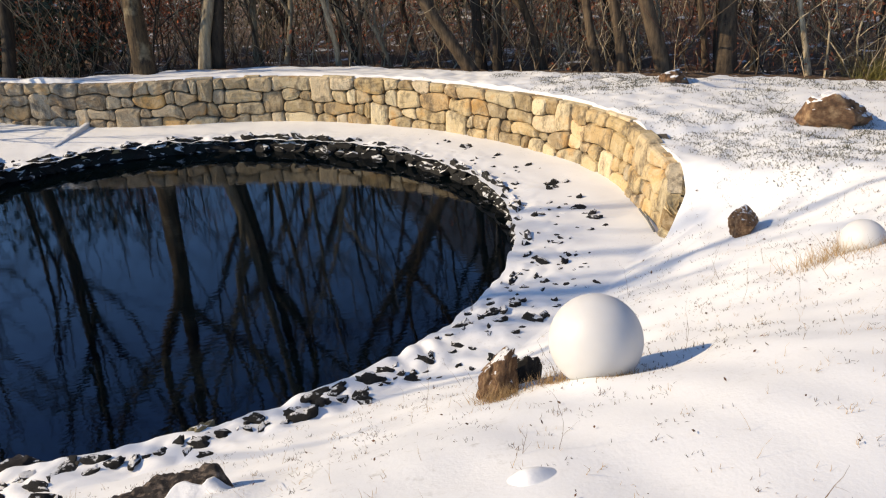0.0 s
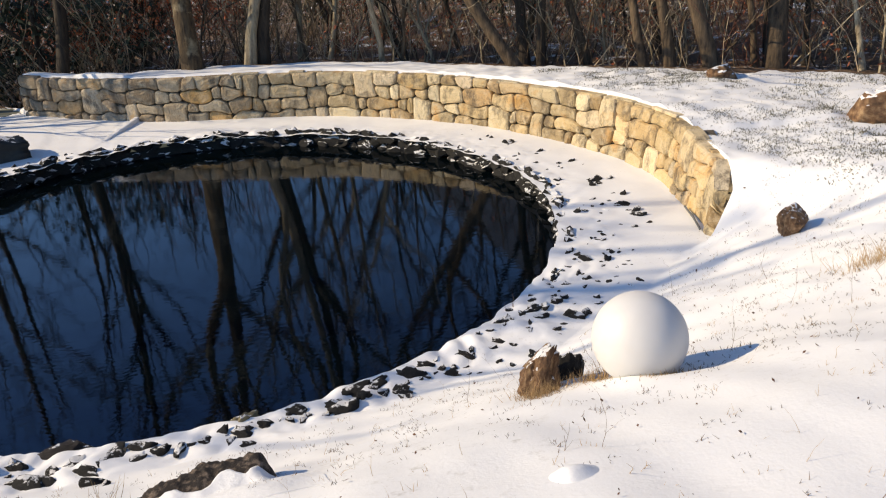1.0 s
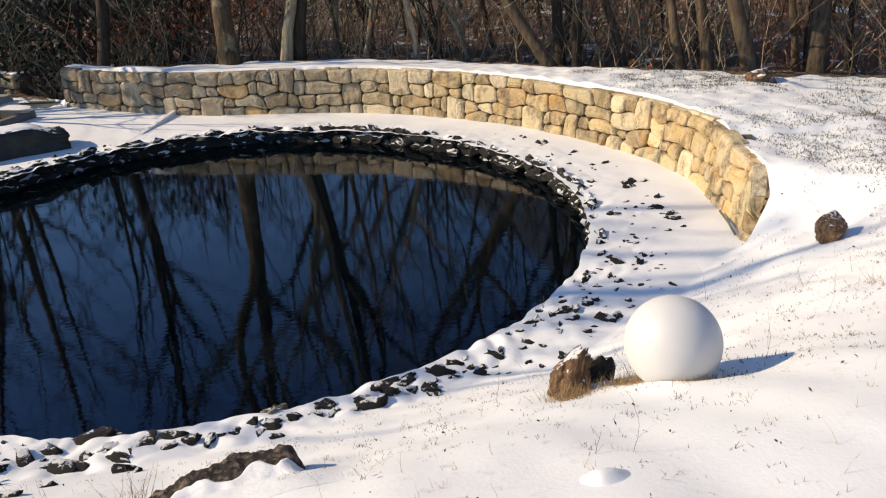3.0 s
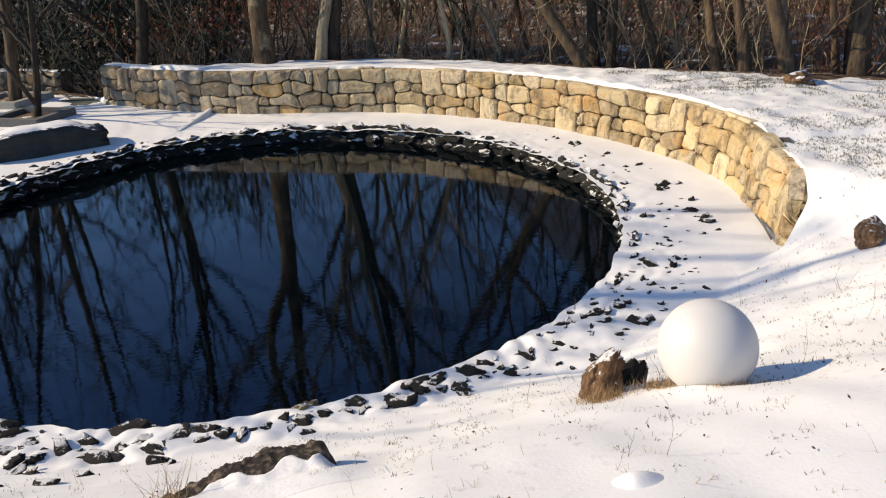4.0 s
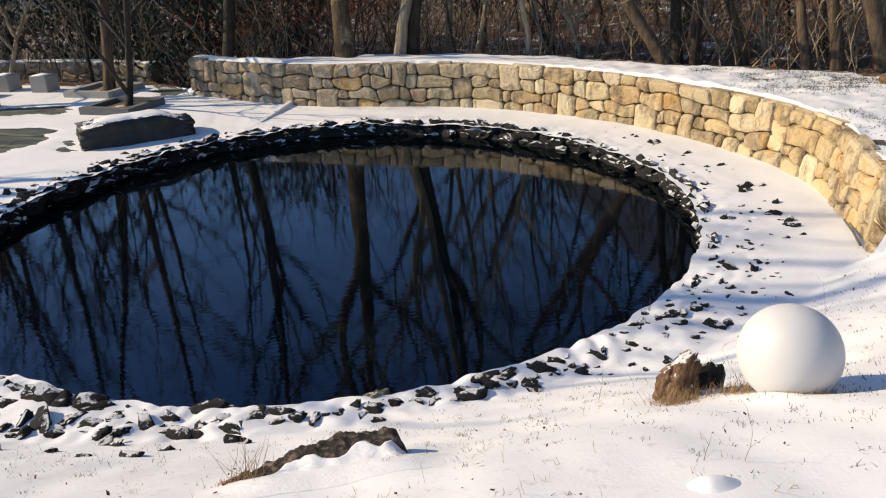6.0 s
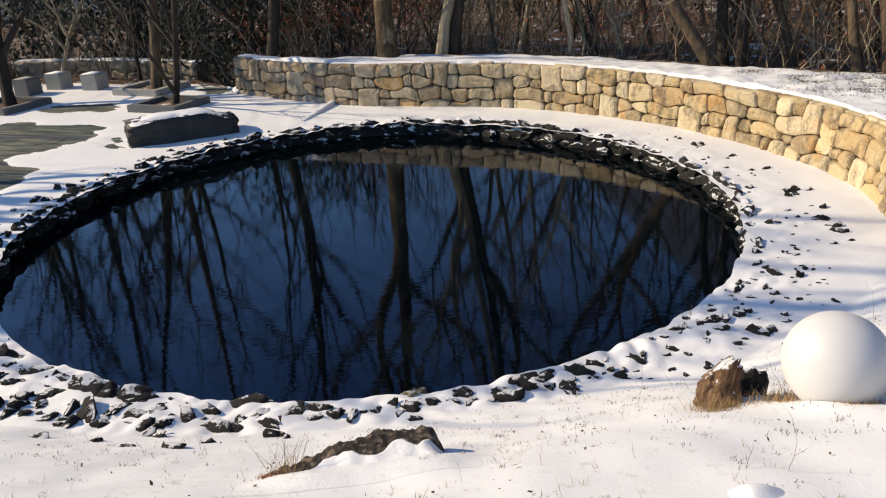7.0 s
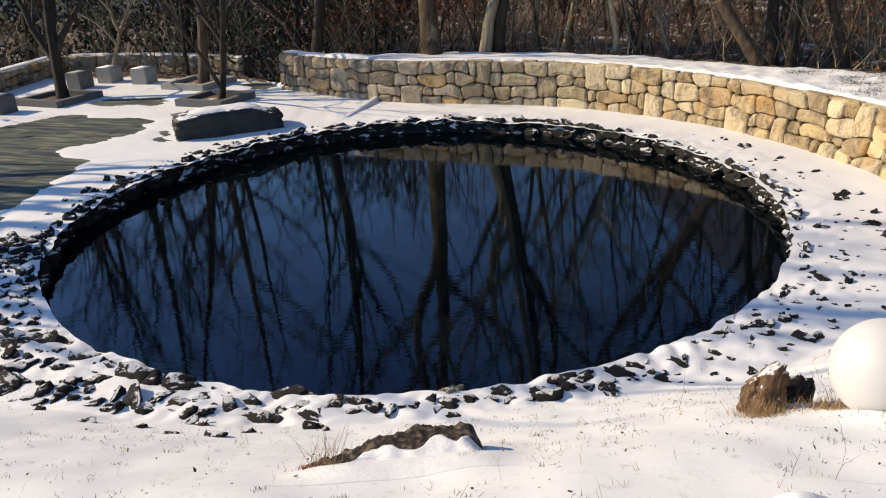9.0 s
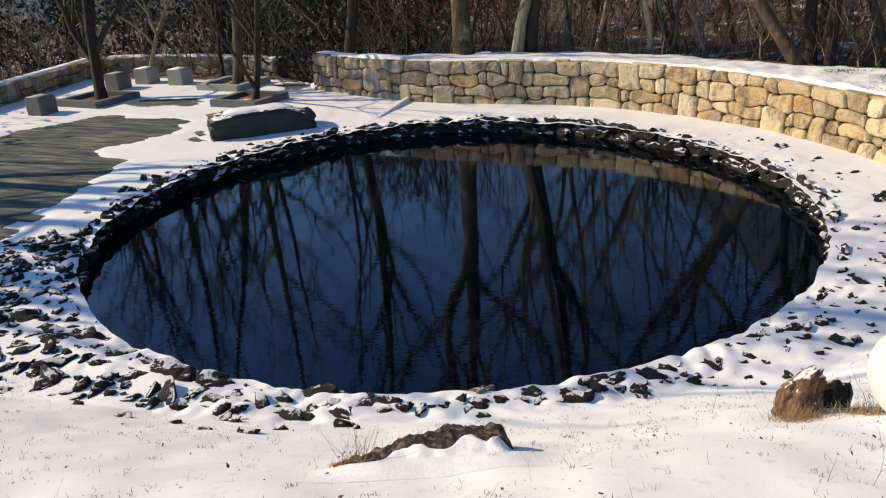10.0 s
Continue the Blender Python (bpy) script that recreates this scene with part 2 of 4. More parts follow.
def edge_at(th):
    """Radius, height and slope of the patio's edge in one direction from the pond."""
    best = None
    for i in range(len(_ring) - 1):
        a, b = _ang[i], _ang[i + 1]
        d = (b - a + math.pi) % (2 * math.pi) - math.pi
        e = (th - a + math.pi) % (2 * math.pi) - math.pi
        if d != 0 and 0 <= e / d <= 1 and abs(d) < 1:
            q = _ring[i].lerp(_ring[i + 1], e / d)
            best = (math.hypot(q[0] - POND.x, q[1] - POND.y), q[2], q[3])
    return best or (5.0, 0, 0)


def rim_at(th):
    """Radius of the pond's bank: a rough circle, wider at the back and scalloped by its stones."""
    c, sn = math.cos(th), math.sin(th)
    back = max(0.0, math.cos(th - 1.55)) ** 6
    return RIM + 0.13 * back + 0.03 * n3(c * 9, sn * 9, 61) + 0.03 * n3(c * 22, sn * 22, 62)


def plateau(x, y):
    near = 0.82 + 0.80 * (1 - smoothstep(0.5, 5.6, y - 0.12 * x))
    west = smoothstep(0.0, -3.0, x) * smoothstep(13, 17, y)
    z = near * (1 - west) - 0.35 * west - 0.15 * smoothstep(10.5, 14.0, y) * (1 - west)
    if x > 4:
        z -= 0.12 * smoothstep(5, 13, x)
    return z


def outside(x, y, s, h, m):
    """Height of the ground s metres outside the patio's edge."""
    p = plateau(x, y)
    if m > 0.02:
        r = h + m * s
        k = 0.25
        f = max(0.0, min(1.0, 0.5 + 0.5 * (p - r) / k))
        z = p * (1 - f) + r * f - k * f * (1 - f)
        return max(z, 0) if s < 0.6 else z
    return h + (p - h) * smoothstep(0.2, 2.5, s)


# the wood's edge: direction from the pond in degrees, distance
WOODS = [(-180, 60), (-100, 60), (-60, 17), (-25, 13.2), (-2, 10.4), (7, 8.6), (20, 7.5), (34, 7.0), (57, 7.0), (75, 7.4), (90, 7.7), (104, 9.3),
         (112, 10.4), (119, 12.0), (125, 13.9), (131, 16.0), (140, 14.5), (150, 12.2), (160, 11.7), (172, 14), (180, 60)]


def woods_at(th):
    d = math.degrees(th)
    for (a, ra), (b, rb) in zip(WOODS, WOODS[1:]):
        if a <= d <= b:
            return ra + (rb - ra) * (d - a) / (b - a)
    return 60.0


# bare paving: outlines where the snow has gone
BARE = [[(-8.6, 13.9), (-7.9, 15.23), (-6.84, 15.95), (-4.87, 15.15), (-4.62, 13.93), (-5.18, 13.45), (-5.97, 12.96), (-4.85, 11.95), (-4.99, 11.36),
         (-5.14, 9.3), (-5.14, 8.72), (-6.2, 8.0), (-9.0, 10.0)],
        [(-6.7, 17.6), (-5.05, 17.34), (-4.9, 16.33), (-6.38, 16.55)], [(-3.9, 19.4), (-2.9, 18.4), (-2.75, 17.5), (-3.39, 17.6)],
        [(-4.48, 14.2), (-4.2, 14.1), (-3.8, 13.0), (-4.15, 13.2)]]


def inside(poly, x, y):
    hit = False
    for (ax, ay), (bx, by) in zip(poly, poly[1:] + poly[:1]):
        if (ay > y) != (by > y) and x < (bx - ax) * (y - ay) / (by - ay) + ax:
            hit = not hit
    return hit


def bare(x, y):
    if x > -2 or y < 7:
        return False
    u = x + 0.35 * n3(x * 1.1, y * 2.6, 21) + 0.12 * n3(x * 4, y * 7, 22)
    v = y + 0.30 * n3(x * 0.7, y * 1.9, 23) + 0.10 * n3(x * 3, y * 6, 24)
    return any(inside(p, u, v) for p in BARE)


def ground_z(x, y):
    dx, dy = x - POND.x, y - POND.y
    r, th = math.hypot(dx, dy), math.atan2(dy, dx)
    rb, h, m = edge_at(th)
    lump = 0.025 * n3(x * 0.9, y * 0.9, 3) + 0.012 * n3(x * 3.1, y * 3.1, 7)
    if r <= rb or (h > 0.02 and r < rb + 0.17):
        if x < -2 and y > 7 and r > RIM + 0.5:
            gone = sum(bare(x + a, y + b) for a in (-.09, 0, .09) for b in (-.07, 0, .07)) / 9
            return 0.014 + lump * 0.25 - 0.032 * smoothstep(0.15, 0.85, gone)
        w = smoothstep(RIM + 1.0, RIM + 0.1, r) * (1 if x < 2 or y < 6 else 0.6)
        return lump * 0.6 + w * (0.05 * n3(x * 2.4, y * 2.4, 11) + 0.05 * abs(n3(x * 5, y * 5, 12)) + 0.012 * n3(x * 9, y * 9, 13))
    drift = 0.05 * math.exp(-(((x + 0.08) / 0.5) ** 4 + ((y - 2.75) / 0.2) ** 2)) + 0.05 * math.exp(-((x - 1.98) ** 2 + (y - 2.78) ** 2) / 0.015)
    z = drift + outside(x, y, r - rb, h, m) + lump * (1 + min(1.0, r - rb)) + 0.02 * n3(x * 1.7, y * 4.5, 14)
    z += (0.030 * n3(x * 3.4, y * 3.4, 15) + 0.016 * n3(x * 8, y * 8, 16)) * smoothstep(3.2, 5.5, x)
    tl = woods_at(th)
    if r > tl:
        s = r - tl
        hill = smoothstep(-0.6, 0.4, math.cos(th - 0.7))
        z += -0.10 * min(s, 7.0) + 0.012 * max(0.0, s - 7) + max(0.0, s - 24) * 0.16 * hill + max(0.0, min(s, 24) - 2.5) * 0.13 * hill * smoothstep(1.5, 0.9, th) + 0.18 * n3(x * 0.25, y * 0.25, 5) * min(1, s / 3)
        steep = smoothstep(1.6, 0.75, th) * smoothstep(-1.2, -0.6, th)
        z += 0.66 * min(max(0.0, s - 26), 95) * steep
    return z


def make_ground():
    n = 840
    inner = [i / 44 for i in range(45)]
    outer, s = [0.08, 0.16, 0.19, 0.20, 0.22], 0.22
    while s < 600:
        s += max(0.06, s * 0.045)
        outer.append(s)
    verts, faces, mats = [], [], []
    for i in range(n):
        th = 2 * math.pi * i / n
        rb, h, m = edge_at(th)
        c, sn = math.cos(th), math.sin(th)
        q = rim_at(th)
        for r in [q + (rb - q) * f for f in inner] + [rb + o for o in outer]:
            x, y = POND.x + c * r, POND.y + sn * r
            verts.append((x, y, ground_z(x, y)))
    k = len(inner) + len(outer)
    for i in range(n):
        a, b = i * k, ((i + 1) % n) * k
        th = 2 * math.pi * i / n
        tl = woods_at((th + math.pi) % (2 * math.pi) - math.pi)
        for j in range(k - 1):
            faces.append((a + j, a + j + 1, b + j + 1, b + j))
            x, y, z = verts[a + j]
            r = math.hypot(x - POND.x, y - POND.y)
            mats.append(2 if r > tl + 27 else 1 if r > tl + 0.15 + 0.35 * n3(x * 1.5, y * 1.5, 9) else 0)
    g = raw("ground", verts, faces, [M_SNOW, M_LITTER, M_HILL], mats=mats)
    tagged(g, "snow-covered ground running into brown woodland floor", "ground", kind="structure")


make_ground()


def make_pond():
    bm = bmesh.new()
    bmesh.ops.create_circle(bm, cap_ends=True, segments=96, radius=RIM + 0.3)
    w = mesh_ob("water", bm, M_WATER)
    w.location = (POND.x, POND.y, WATER_Z)
    tagged(w, "still dark pond water mirroring the trees and sky", "water", kind="structure")
    bm = bmesh.new()
    n = 96
    ring = [[bm.verts.new((r * math.cos(2 * math.pi * i / n), r * math.sin(2 * math.pi * i / n), z)) for i in range(n)]
            for r, z in ((RIM + 0.18, -0.06), (RIM + 0.16, -0.6), (RIM - 0.8, -1.3))]
    for a, b in zip(ring, ring[1:]):
        for i in range(n):
            bm.faces.new((a[i], b[i], b[(i + 1) % n], a[(i + 1) % n]))
    bm.faces.new(ring[-1])
    bed = mesh_ob("pond_bed", bm, M_MUD)
    bed.location = (POND.x, POND.y, 0)
    tagged(bed, "dark muddy pond bed and bank", "pond bed", kind="structure")


make_pond()


# ---- trees ----
def tube(bm, pts, radii, sides):
    """A tapered tube along the points."""
    rings = []
    for i, p in enumerate(pts):
        d = (pts[min(i + 1, len(pts) - 1)] - pts[max(i - 1, 0)]).normalized()
        u = d.cross(Vector((0.31, 0.95, 0.05)))
        u = u.normalized() if u.length > 1e-3 else Vector((1, 0, 0))
        v = d.cross(u)
        rings.append([bm.verts.new(p + (u * math.cos(a) + v * math.sin(a)) * radii[i] * (1 + 0.1 * math.sin(3 * a + i)))
                      for a in [2 * math.pi * k / sides for k in range(sides)]])
    for a, b in zip(rings, rings[1:]):
        for k in range(sides):
            bm.faces.new((a[k], a[(k + 1) % sides], b[(k + 1) % sides], b[k]))
    if sides > 2:
        bm.faces.new(rings[-1])


def limb(rng, start, way, length, r0, wiggle, steps, up=0.15):
    pts, d = [start], way.normalized()
    for _ in range(steps):
        d = (d + Vector((rng.gauss(0, wiggle), rng.gauss(0, wiggle), rng.gauss(0, wiggle * 0.6) + up * 0.2))).normalized()
        pts.append(pts[-1] + d * length / steps)
    return pts, [r0 * (1 - 0.75 * i / steps) for i in range(steps + 1)]


def tree(name, seed, height, r0, lean=(0, 0), fork=0.35, bark=None, label="", limbs=9, twigs=5, flare=1.25, group="bare trees round the pond", level3=4, bend=0.045, stems=3):
    """A bare tree: trunk, limbs and fine twigs."""
    rng = random.Random(seed)
    root = empty(name, Matrix(), label, "tree", group)
    bm = bmesh.new()
    way = Vector((lean[0], lean[1], 1))
    pts, rad = limb(rng, Vector((0, 0, -0.25)), way, height, r0, bend, 14, 0.3)
    rad = [r * (flare if i == 0 else 1) * (1 - 0.15 * i / 14) for i, r in enumerate(rad)]
    tube(bm, pts, rad, 10)
    part("trunk", bm, bark or M_BARK, root)
    bm = bmesh.new()
    for k in range(limbs):
        i = min(13, int(14 * (fork + (0.97 - fork) * (k + rng.random()) / limbs)))
        a = rng.random() * 6.283
        out = Vector((math.cos(a), math.sin(a), rng.uniform(0.5, 1.5)))
        l1 = height * rng.uniform(0.22, 0.42) * (1.15 - i / 22)
        if k < stems:
            i = int(14 * fork) + k
            out, l1 = Vector((math.cos(a), math.sin(a), rng.uniform(1.0, 2.0))), height * rng.uniform(0.45, 0.6)
        thick = rng.uniform(0.65, 0.85) if k < stems else rng.uniform(0.4, 0.6)
        p1, q1 = limb(rng, pts[i], out, l1, rad[i] * thick, 0.24, 9, 0.5)
        tube(bm, p1, q1, 6)
        for _ in range(twigs):
            j = rng.randint(2, 7)
            w = (p1[j] - p1[j - 1]).normalized() + Vector((rng.gauss(0, .6), rng.gauss(0, .6), rng.gauss(0.15, .4)))
            p2, q2 = limb(rng, p1[j], w, l1 * rng.uniform(0.3, 0.6), max(0.008, q1[j] * 0.55), 0.2, 5, 0.4)
            tube(bm, p2, q2, 4)
            for _ in range(level3):
                j2 = rng.randint(1, 5)
                w = (p2[j2] - p2[j2 - 1]).normalized() + Vector((rng.gauss(0, .7), rng.gauss(0, .7), rng.gauss(0.1, .5)))
                p3, q3 = limb(rng, p2[j2], w, l1 * rng.uniform(0.12, 0.3), 0.007, 0.25, 3, 0.3)
                tube(bm, p3, q3, 3)
    part("crown", bm, bark or M_BARK, root)
    return root


def at(ob, x, y, turn=0.0, size=1.0, z=None):
    ob.matrix_world = Matrix.LocRotScale((x, y, ground_z(x, y) if z is None else z), Euler((0, 0, turn)), (size,) * 3)
    return ob


# big trees just behind the wall and at the wood's edge: x, y, trunk radius, height, lean, bark, label
BIG = [(0.69, 16.4, .205, 13, (.09, 0), M_LICHEN, "tall straight tree with lichened bark behind the wall"),
       # next two: lit and shaded side of one trunk, put into bark colours
       (1.80, 16.7, .125, 12, (.19, -.02), M_PALE, "tree leaning slightly behind the wall, its lit side in pale bark"),
       (2.07, 16.8, .145, 12, (.13, -.02), M_DARKBARK, "dark trunk standing for the shaded side of the pale tree"),
       (-2.02, 18.4, .145, 12, (.06, 0), M_DARKBARK, "dark trunked tree behind the end of the wall"),
       (-2.53, 19.9, .075, 10, (.13, 0), M_DARKBARK, "slim dark tree behind the end of the wall"),
       (3.13, 18.2, .078, 10, (.07, 0), M_PALE, "slim pale tree standing in the wood"),
       (3.62, 17.6, .057, 9, (.20, -.04), M_PALE, "thin pale sapling leaning in the wood"),
       (-5.55, 21.9, .17, 12, (-.05, 0), M_DARKBARK, "dark leaning tree behind the low wall"),
       (6.52, 13.5, .12, 11, (-.60, .28), M_BARK, "strongly leaning tree at the edge of the wood"),
       (6.83, 14.0, .105, 11, (-.15, .09), M_DARKBARK, "dark trunked tree in a leaning clump"),
       (7.00, 13.7, .09, 11, (.05, .05), M_DARKBARK, "slim dark tree in a leaning clump"),
       (8.26, 12.0, .085, 11, (-.22, .15), M_BARK, "forked brown tree at the edge of the wood"),
       (8.41, 11.5, .10, 12, (-.15, .11), M_BARK, "brown trunked tree at the edge of the wood"),
       (8.87, 10.9, .13, 12, (-.24, .18), M_BARK, "leaning tree growing beside a mossy stump"),
       (9.79, 11.0, .066, 11, (-.13, .11), M_BARK, "slim brown tree at the edge of the wood"),
       (9.74, 10.5, .165, 13, (-.08, .07), M_BARK, "thick brown trunked tree at the edge of the wood"),
       (10.94, 11.1, .058, 10, (-.09, .08), M_DARKBARK, "slim dark tree at the edge of the wood"),
       (10.96, 9.8, .05, 10, (-.21, .2), M_PALE, "thin pale tree at the edge of the wood"),
       (7.94, 13.4, .08, 10, (-.21, .12), M_BARK, "forked grey tree in the wood"),
       (5.23, 16.7, .075, 10, (-.36, .10), M_BARK, "slim tree leaning over in the wood"),
       (6.95, 17.7, .068, 10, (-.30, .11), M_BARK, "slim tree leaning over deep in the wood")]
for i, (x, y, r, h, lean, bark, text) in enumerate(BIG):
    at(tree("bare_tree", 40 + i, h, r, lean, 0.15, bark, text, limbs=11, twigs=5, level3=3, bend=0.06), x, y, 0)


def make_woods():
    """Smaller trees through the wood, copies of a few kinds."""
    rng = random.Random(5)
    barks = [(M_DARKBARK, "thin dark trunked tree in the wood"), (M_BARK, "thin brown tree in the wood"), (M_PALE, "thin pale tree in the wood"),
             (M_BARK, "crooked brown tree in the wood"), (M_DARKBARK, "crooked dark tree in the wood")]
    kinds = [tree("bare_tree", 200 + i, rng.uniform(6, 8.5), 0.06 + 0.012 * i, (rng.gauss(0, .12), rng.gauss(0, .1)), 0.12 if i > 2 else 0.25, b, t,
                  limbs=7, twigs=3, level3=2, bend=0.10, stems=3, group="bare trees in the wood") for i, (b, t) in enumerate(barks)]
    used, n = [False] * len(kinds), 0
    while n < 125:
        th = radians(rng.uniform(-20, 168))
        r = woods_at(th) + 0.7 + 20 * rng.random() ** 1.5
        x, y = POND.x + r * math.cos(th), POND.y + r * math.sin(th)
        k = rng.choices(range(5), (3, 4, 3.5, 4, 2))[0]
        size = rng.uniform(0.4, 0.8)
        m = Matrix.LocRotScale((x, y, ground_z(x, y)), Euler((rng.gauss(0, .07), rng.gauss(0, .07), rng.random() * 6.28)), None) @ Matrix.Scale(size, 4)
        if not used[k]:
            kinds[k].matrix_world, used[k] = m, True
        else:
            c = copy_thing(kinds[k], m)
            c.matrix_basis = m
        n += 1


make_woods()


def blades(name, spots, rng, material, height, lean, width, seg=3, side=0):
    """Thin stalks standing at the spots, in one mesh."""
    verts, faces = [], []

    def stalk(p, d, h, w):
        base, ring = len(verts), []
        for i in range(seg + 1):
            f = i / seg
            ww = w * (1 - 0.8 * f)
            for a in (0, 2.1, 4.2):
                verts.append((p.x + math.cos(a) * ww, p.y + math.sin(a) * ww, p.z))
            d = (d + Vector((rng.gauss(0, .2), rng.gauss(0, .2), rng.gauss(0, .1)))).normalized()
            ring.append(p.copy())
            p = p + d * h / seg
        for i in range(seg):
            for a in range(3):
                q = base + 3 * i
                faces.append((q + a, q + (a + 1) % 3, q + 3 + (a + 1) % 3, q + 3 + a))
        return ring

    for x, y, z in spots:
        h = height * rng.uniform(0.4, 1.25)
        d = Vector((rng.gauss(0, lean), rng.gauss(0, lean), 1)).normalized()
        pts = stalk(Vector((x, y, z - min(0.03, 0.2 * h))), d, h, width * rng.uniform(0.7, 1.3))
        for _ in range(side):
            q = pts[rng.randint(1, seg)]
            stalk(q, (d + Vector((rng.gauss(0, .7), rng.gauss(0, .7), rng.gauss(0, .3)))).normalized(), h * rng.uniform(.25, .6), width * 0.55)
    return raw(name, verts, faces, material)


def make_undergrowth():
    rng = random.Random(11)
    groups = {"pale": [], "dark": [], "red": []}
    for _ in range(2500):
        th = radians(rng.uniform(-22, 168))
        r = woods_at(th) + 1.1 + 15 * rng.random() ** 1.6
        x, y = POND.x + r * math.cos(th), POND.y + r * math.sin(th)
        key = "red" if n3(x * 0.35, y * 0.35, 31) > 0.22 else ("pale" if rng.random() < 0.42 else "dark")
        groups[key].append((x, y, ground_z(x, y)))
    for key, m, text in (("pale", M_TWIG, "tangle of dry brown twigs in the wood"), ("dark", M_BARK, "tangle of dark shrub stems in the wood"),
                         ("red", plain("red_brown_twig", (0.16, 0.06, 0.035), 0.9, 0.4, 3), "red-brown thicket of bare shrubs")):
        tagged(blades("undergrowth", groups[key], rng, m, 1.5, 0.55, 0.010, 4, 4), text, "undergrowth", kind="stuff")


make_undergrowth()


def make_thicket():
    rng = random.Random(17)
    for m, count, lo, hi, text in ((M_PALE, 300, -18, 165, "pale slender saplings tangled in the wood"), (M_PALE, 110, 92, 145, "pale slender saplings behind the low wall"), (M_BARK, 190, -18, 165, "brown crooked saplings tangled in the wood")):
        spots = []
        for _ in range(count):
            th = radians(rng.uniform(lo, hi))
            r = woods_at(th) + 1.2 + 9 * rng.random() ** 1.4
            x, y = POND.x + r * math.cos(th), POND.y + r * math.sin(th)
            spots.append((x, y, ground_z(x, y)))
        tagged(blades("sapling_thicket", spots, rng, m, 3.4, 0.34, 0.022, 9, 6), text, "saplings", kind="stuff")


make_thicket()


def make_leaf_cloud(name, count, where, material, label, size=0.05, seed=3):
    """Loose small leaves on shrubs."""
    rng = random.Random(seed)
    verts, faces = [], []
    clumps = [where(rng) for _ in range(count // 60)]
    for cx, cy, cz, cr in clumps:
        for _ in range(60):
            c = Vector((cx + rng.gauss(0, cr), cy + rng.gauss(0, cr), cz + abs(rng.gauss(0, cr * 0.9))))
            u = Vector((rng.gauss(0, 1), rng.gauss(0, 1), rng.gauss(0, 1))).normalized() * size * rng.uniform(.6, 1.4)
            v = Vector((rng.gauss(0, 1), rng.gauss(0, 1), rng.gauss(0, 1))).normalized() * size * rng.uniform(.4, .9)
            b = len(verts)
            verts.extend([c + u, c + v, c - u, c - v])
            faces.append((b, b + 1, b + 2, b + 3))
    tagged(raw(name, verts, faces, material, smooth=False), label, "shrub leaves", kind="stuff")


def wood_spot(lo, hi, near, deep, zlo, zhi, cr):
    def f(rng):
        th = radians(rng.uniform(lo, hi))
        r = woods_at(th) + near + deep * rng.random()
        x, y = POND.x + r * math.cos(th), POND.y + r * math.sin(th)
        return x, y, ground_z(x, y) + rng.uniform(zlo, zhi), cr
    return f


make_leaf_cloud("evergreen_shrubs", 30000, wood_spot(92, 168, 1.5, 12, 0.0, 3.0, 0.5), M_EVER, "dark evergreen shrubs behind the low walls", 0.095)
make_leaf_cloud("evergreen_shrubs", 9000, wood_spot(-15, 92, 5, 14, 0.0, 1.0, 0.4), M_EVER, "dark evergreen shrubs deep in the wood", 0.06, 4)
make_leaf_cloud("rusty_leaves", 11000, wood_spot(80, 104, 2.0, 6, 0.5, 2.4, 0.35), M_REDTWIG, "rust-red dead leaves on low branches", 0.04, 5)
make_leaf_cloud("rusty_leaves", 10000, wood_spot(-5, 70, 1.6, 8, 0.1, 2.0, 0.4), M_REDTWIG, "rust-brown dead leaves on shrubs", 0.04, 6)


# ---- stone walls ----
def blocks(length, height, w, h, rng):
    """Fitted stones that fill a strip: uneven courses, some stones two courses high, tight joints."""
    rows = max(2, round(height / h))
    step = w * 0.55
    n = int(length / step) + 2
    lines = [[(0.0 if j == 0 else height if j == rows else height * (j + rng.uniform(-.30, .30)) / rows) for _ in range(n)] for j in range(rows + 1)]

    def level(j, x):
        f = min(max(x / step, 0), n - 1.001)
        i = int(f)
        return lines[j][i] + (lines[j][i + 1] - lines[j][i]) * (f - i)

    tall = []
    x = rng.uniform(0.2, 1.0)
    while x < length - w:
        l = w * rng.uniform(0.7, 1.25)
        tall.append((x, min(x + l, length), rng.randrange(rows - 1)))
        x += l + w * rng.uniform(0.8, 3.2)
    out = []

    def joint(x, j):
        """Where an upright joint meets a bed joint: joints lean this way and that."""
        return x if x <= 0 or x >= length else x + 0.24 * w * n3(x * 5.7, j * 3.3, 81)

    def stone(x0, x1, j0, j1):
        inner = [step * i for i in range(int(x0 / step) + 1, int(x1 / step) + 1) if x0 + 0.07 < step * i < x1 - 0.07]
        side = range(j0 + 1, j1)
        out.append([(joint(x0, j0), level(j0, x0))] + [(x, level(j0, x)) for x in inner] + [(joint(x1, j0), level(j0, x1))]
                   + [(joint(x1, j), level(j, x1)) for j in side] + [(joint(x1, j1), level(j1, x1))] + [(x, level(j1, x)) for x in inner[::-1]]
                   + [(joint(x0, j1), level(j1, x0))] + [(joint(x0, j), level(j, x0)) for j in reversed(side)])

    for j in range(rows):
        holes = sorted((a, b) for a, b, k in tall if k in (j, j - 1))
        at0 = 0.0
        for a, b in holes + [(length, length)]:
            if a - at0 > 0.04:
                span, cuts = a - at0, [at0]
                while cuts[-1] < a - 0.01:
                    l = w * rng.choice((0.5, 0.7, 0.9, 1.1, 1.5))
                    cuts.append(a if a - cuts[-1] < l * 1.45 else cuts[-1] + l)
                for p, q in zip(cuts, cuts[1:]):
                    stone(p, q, j, j + 1)
            at0 = max(at0, b)
    for a, b, k in tall:
        stone(a, b, k, k + 2)
    return out


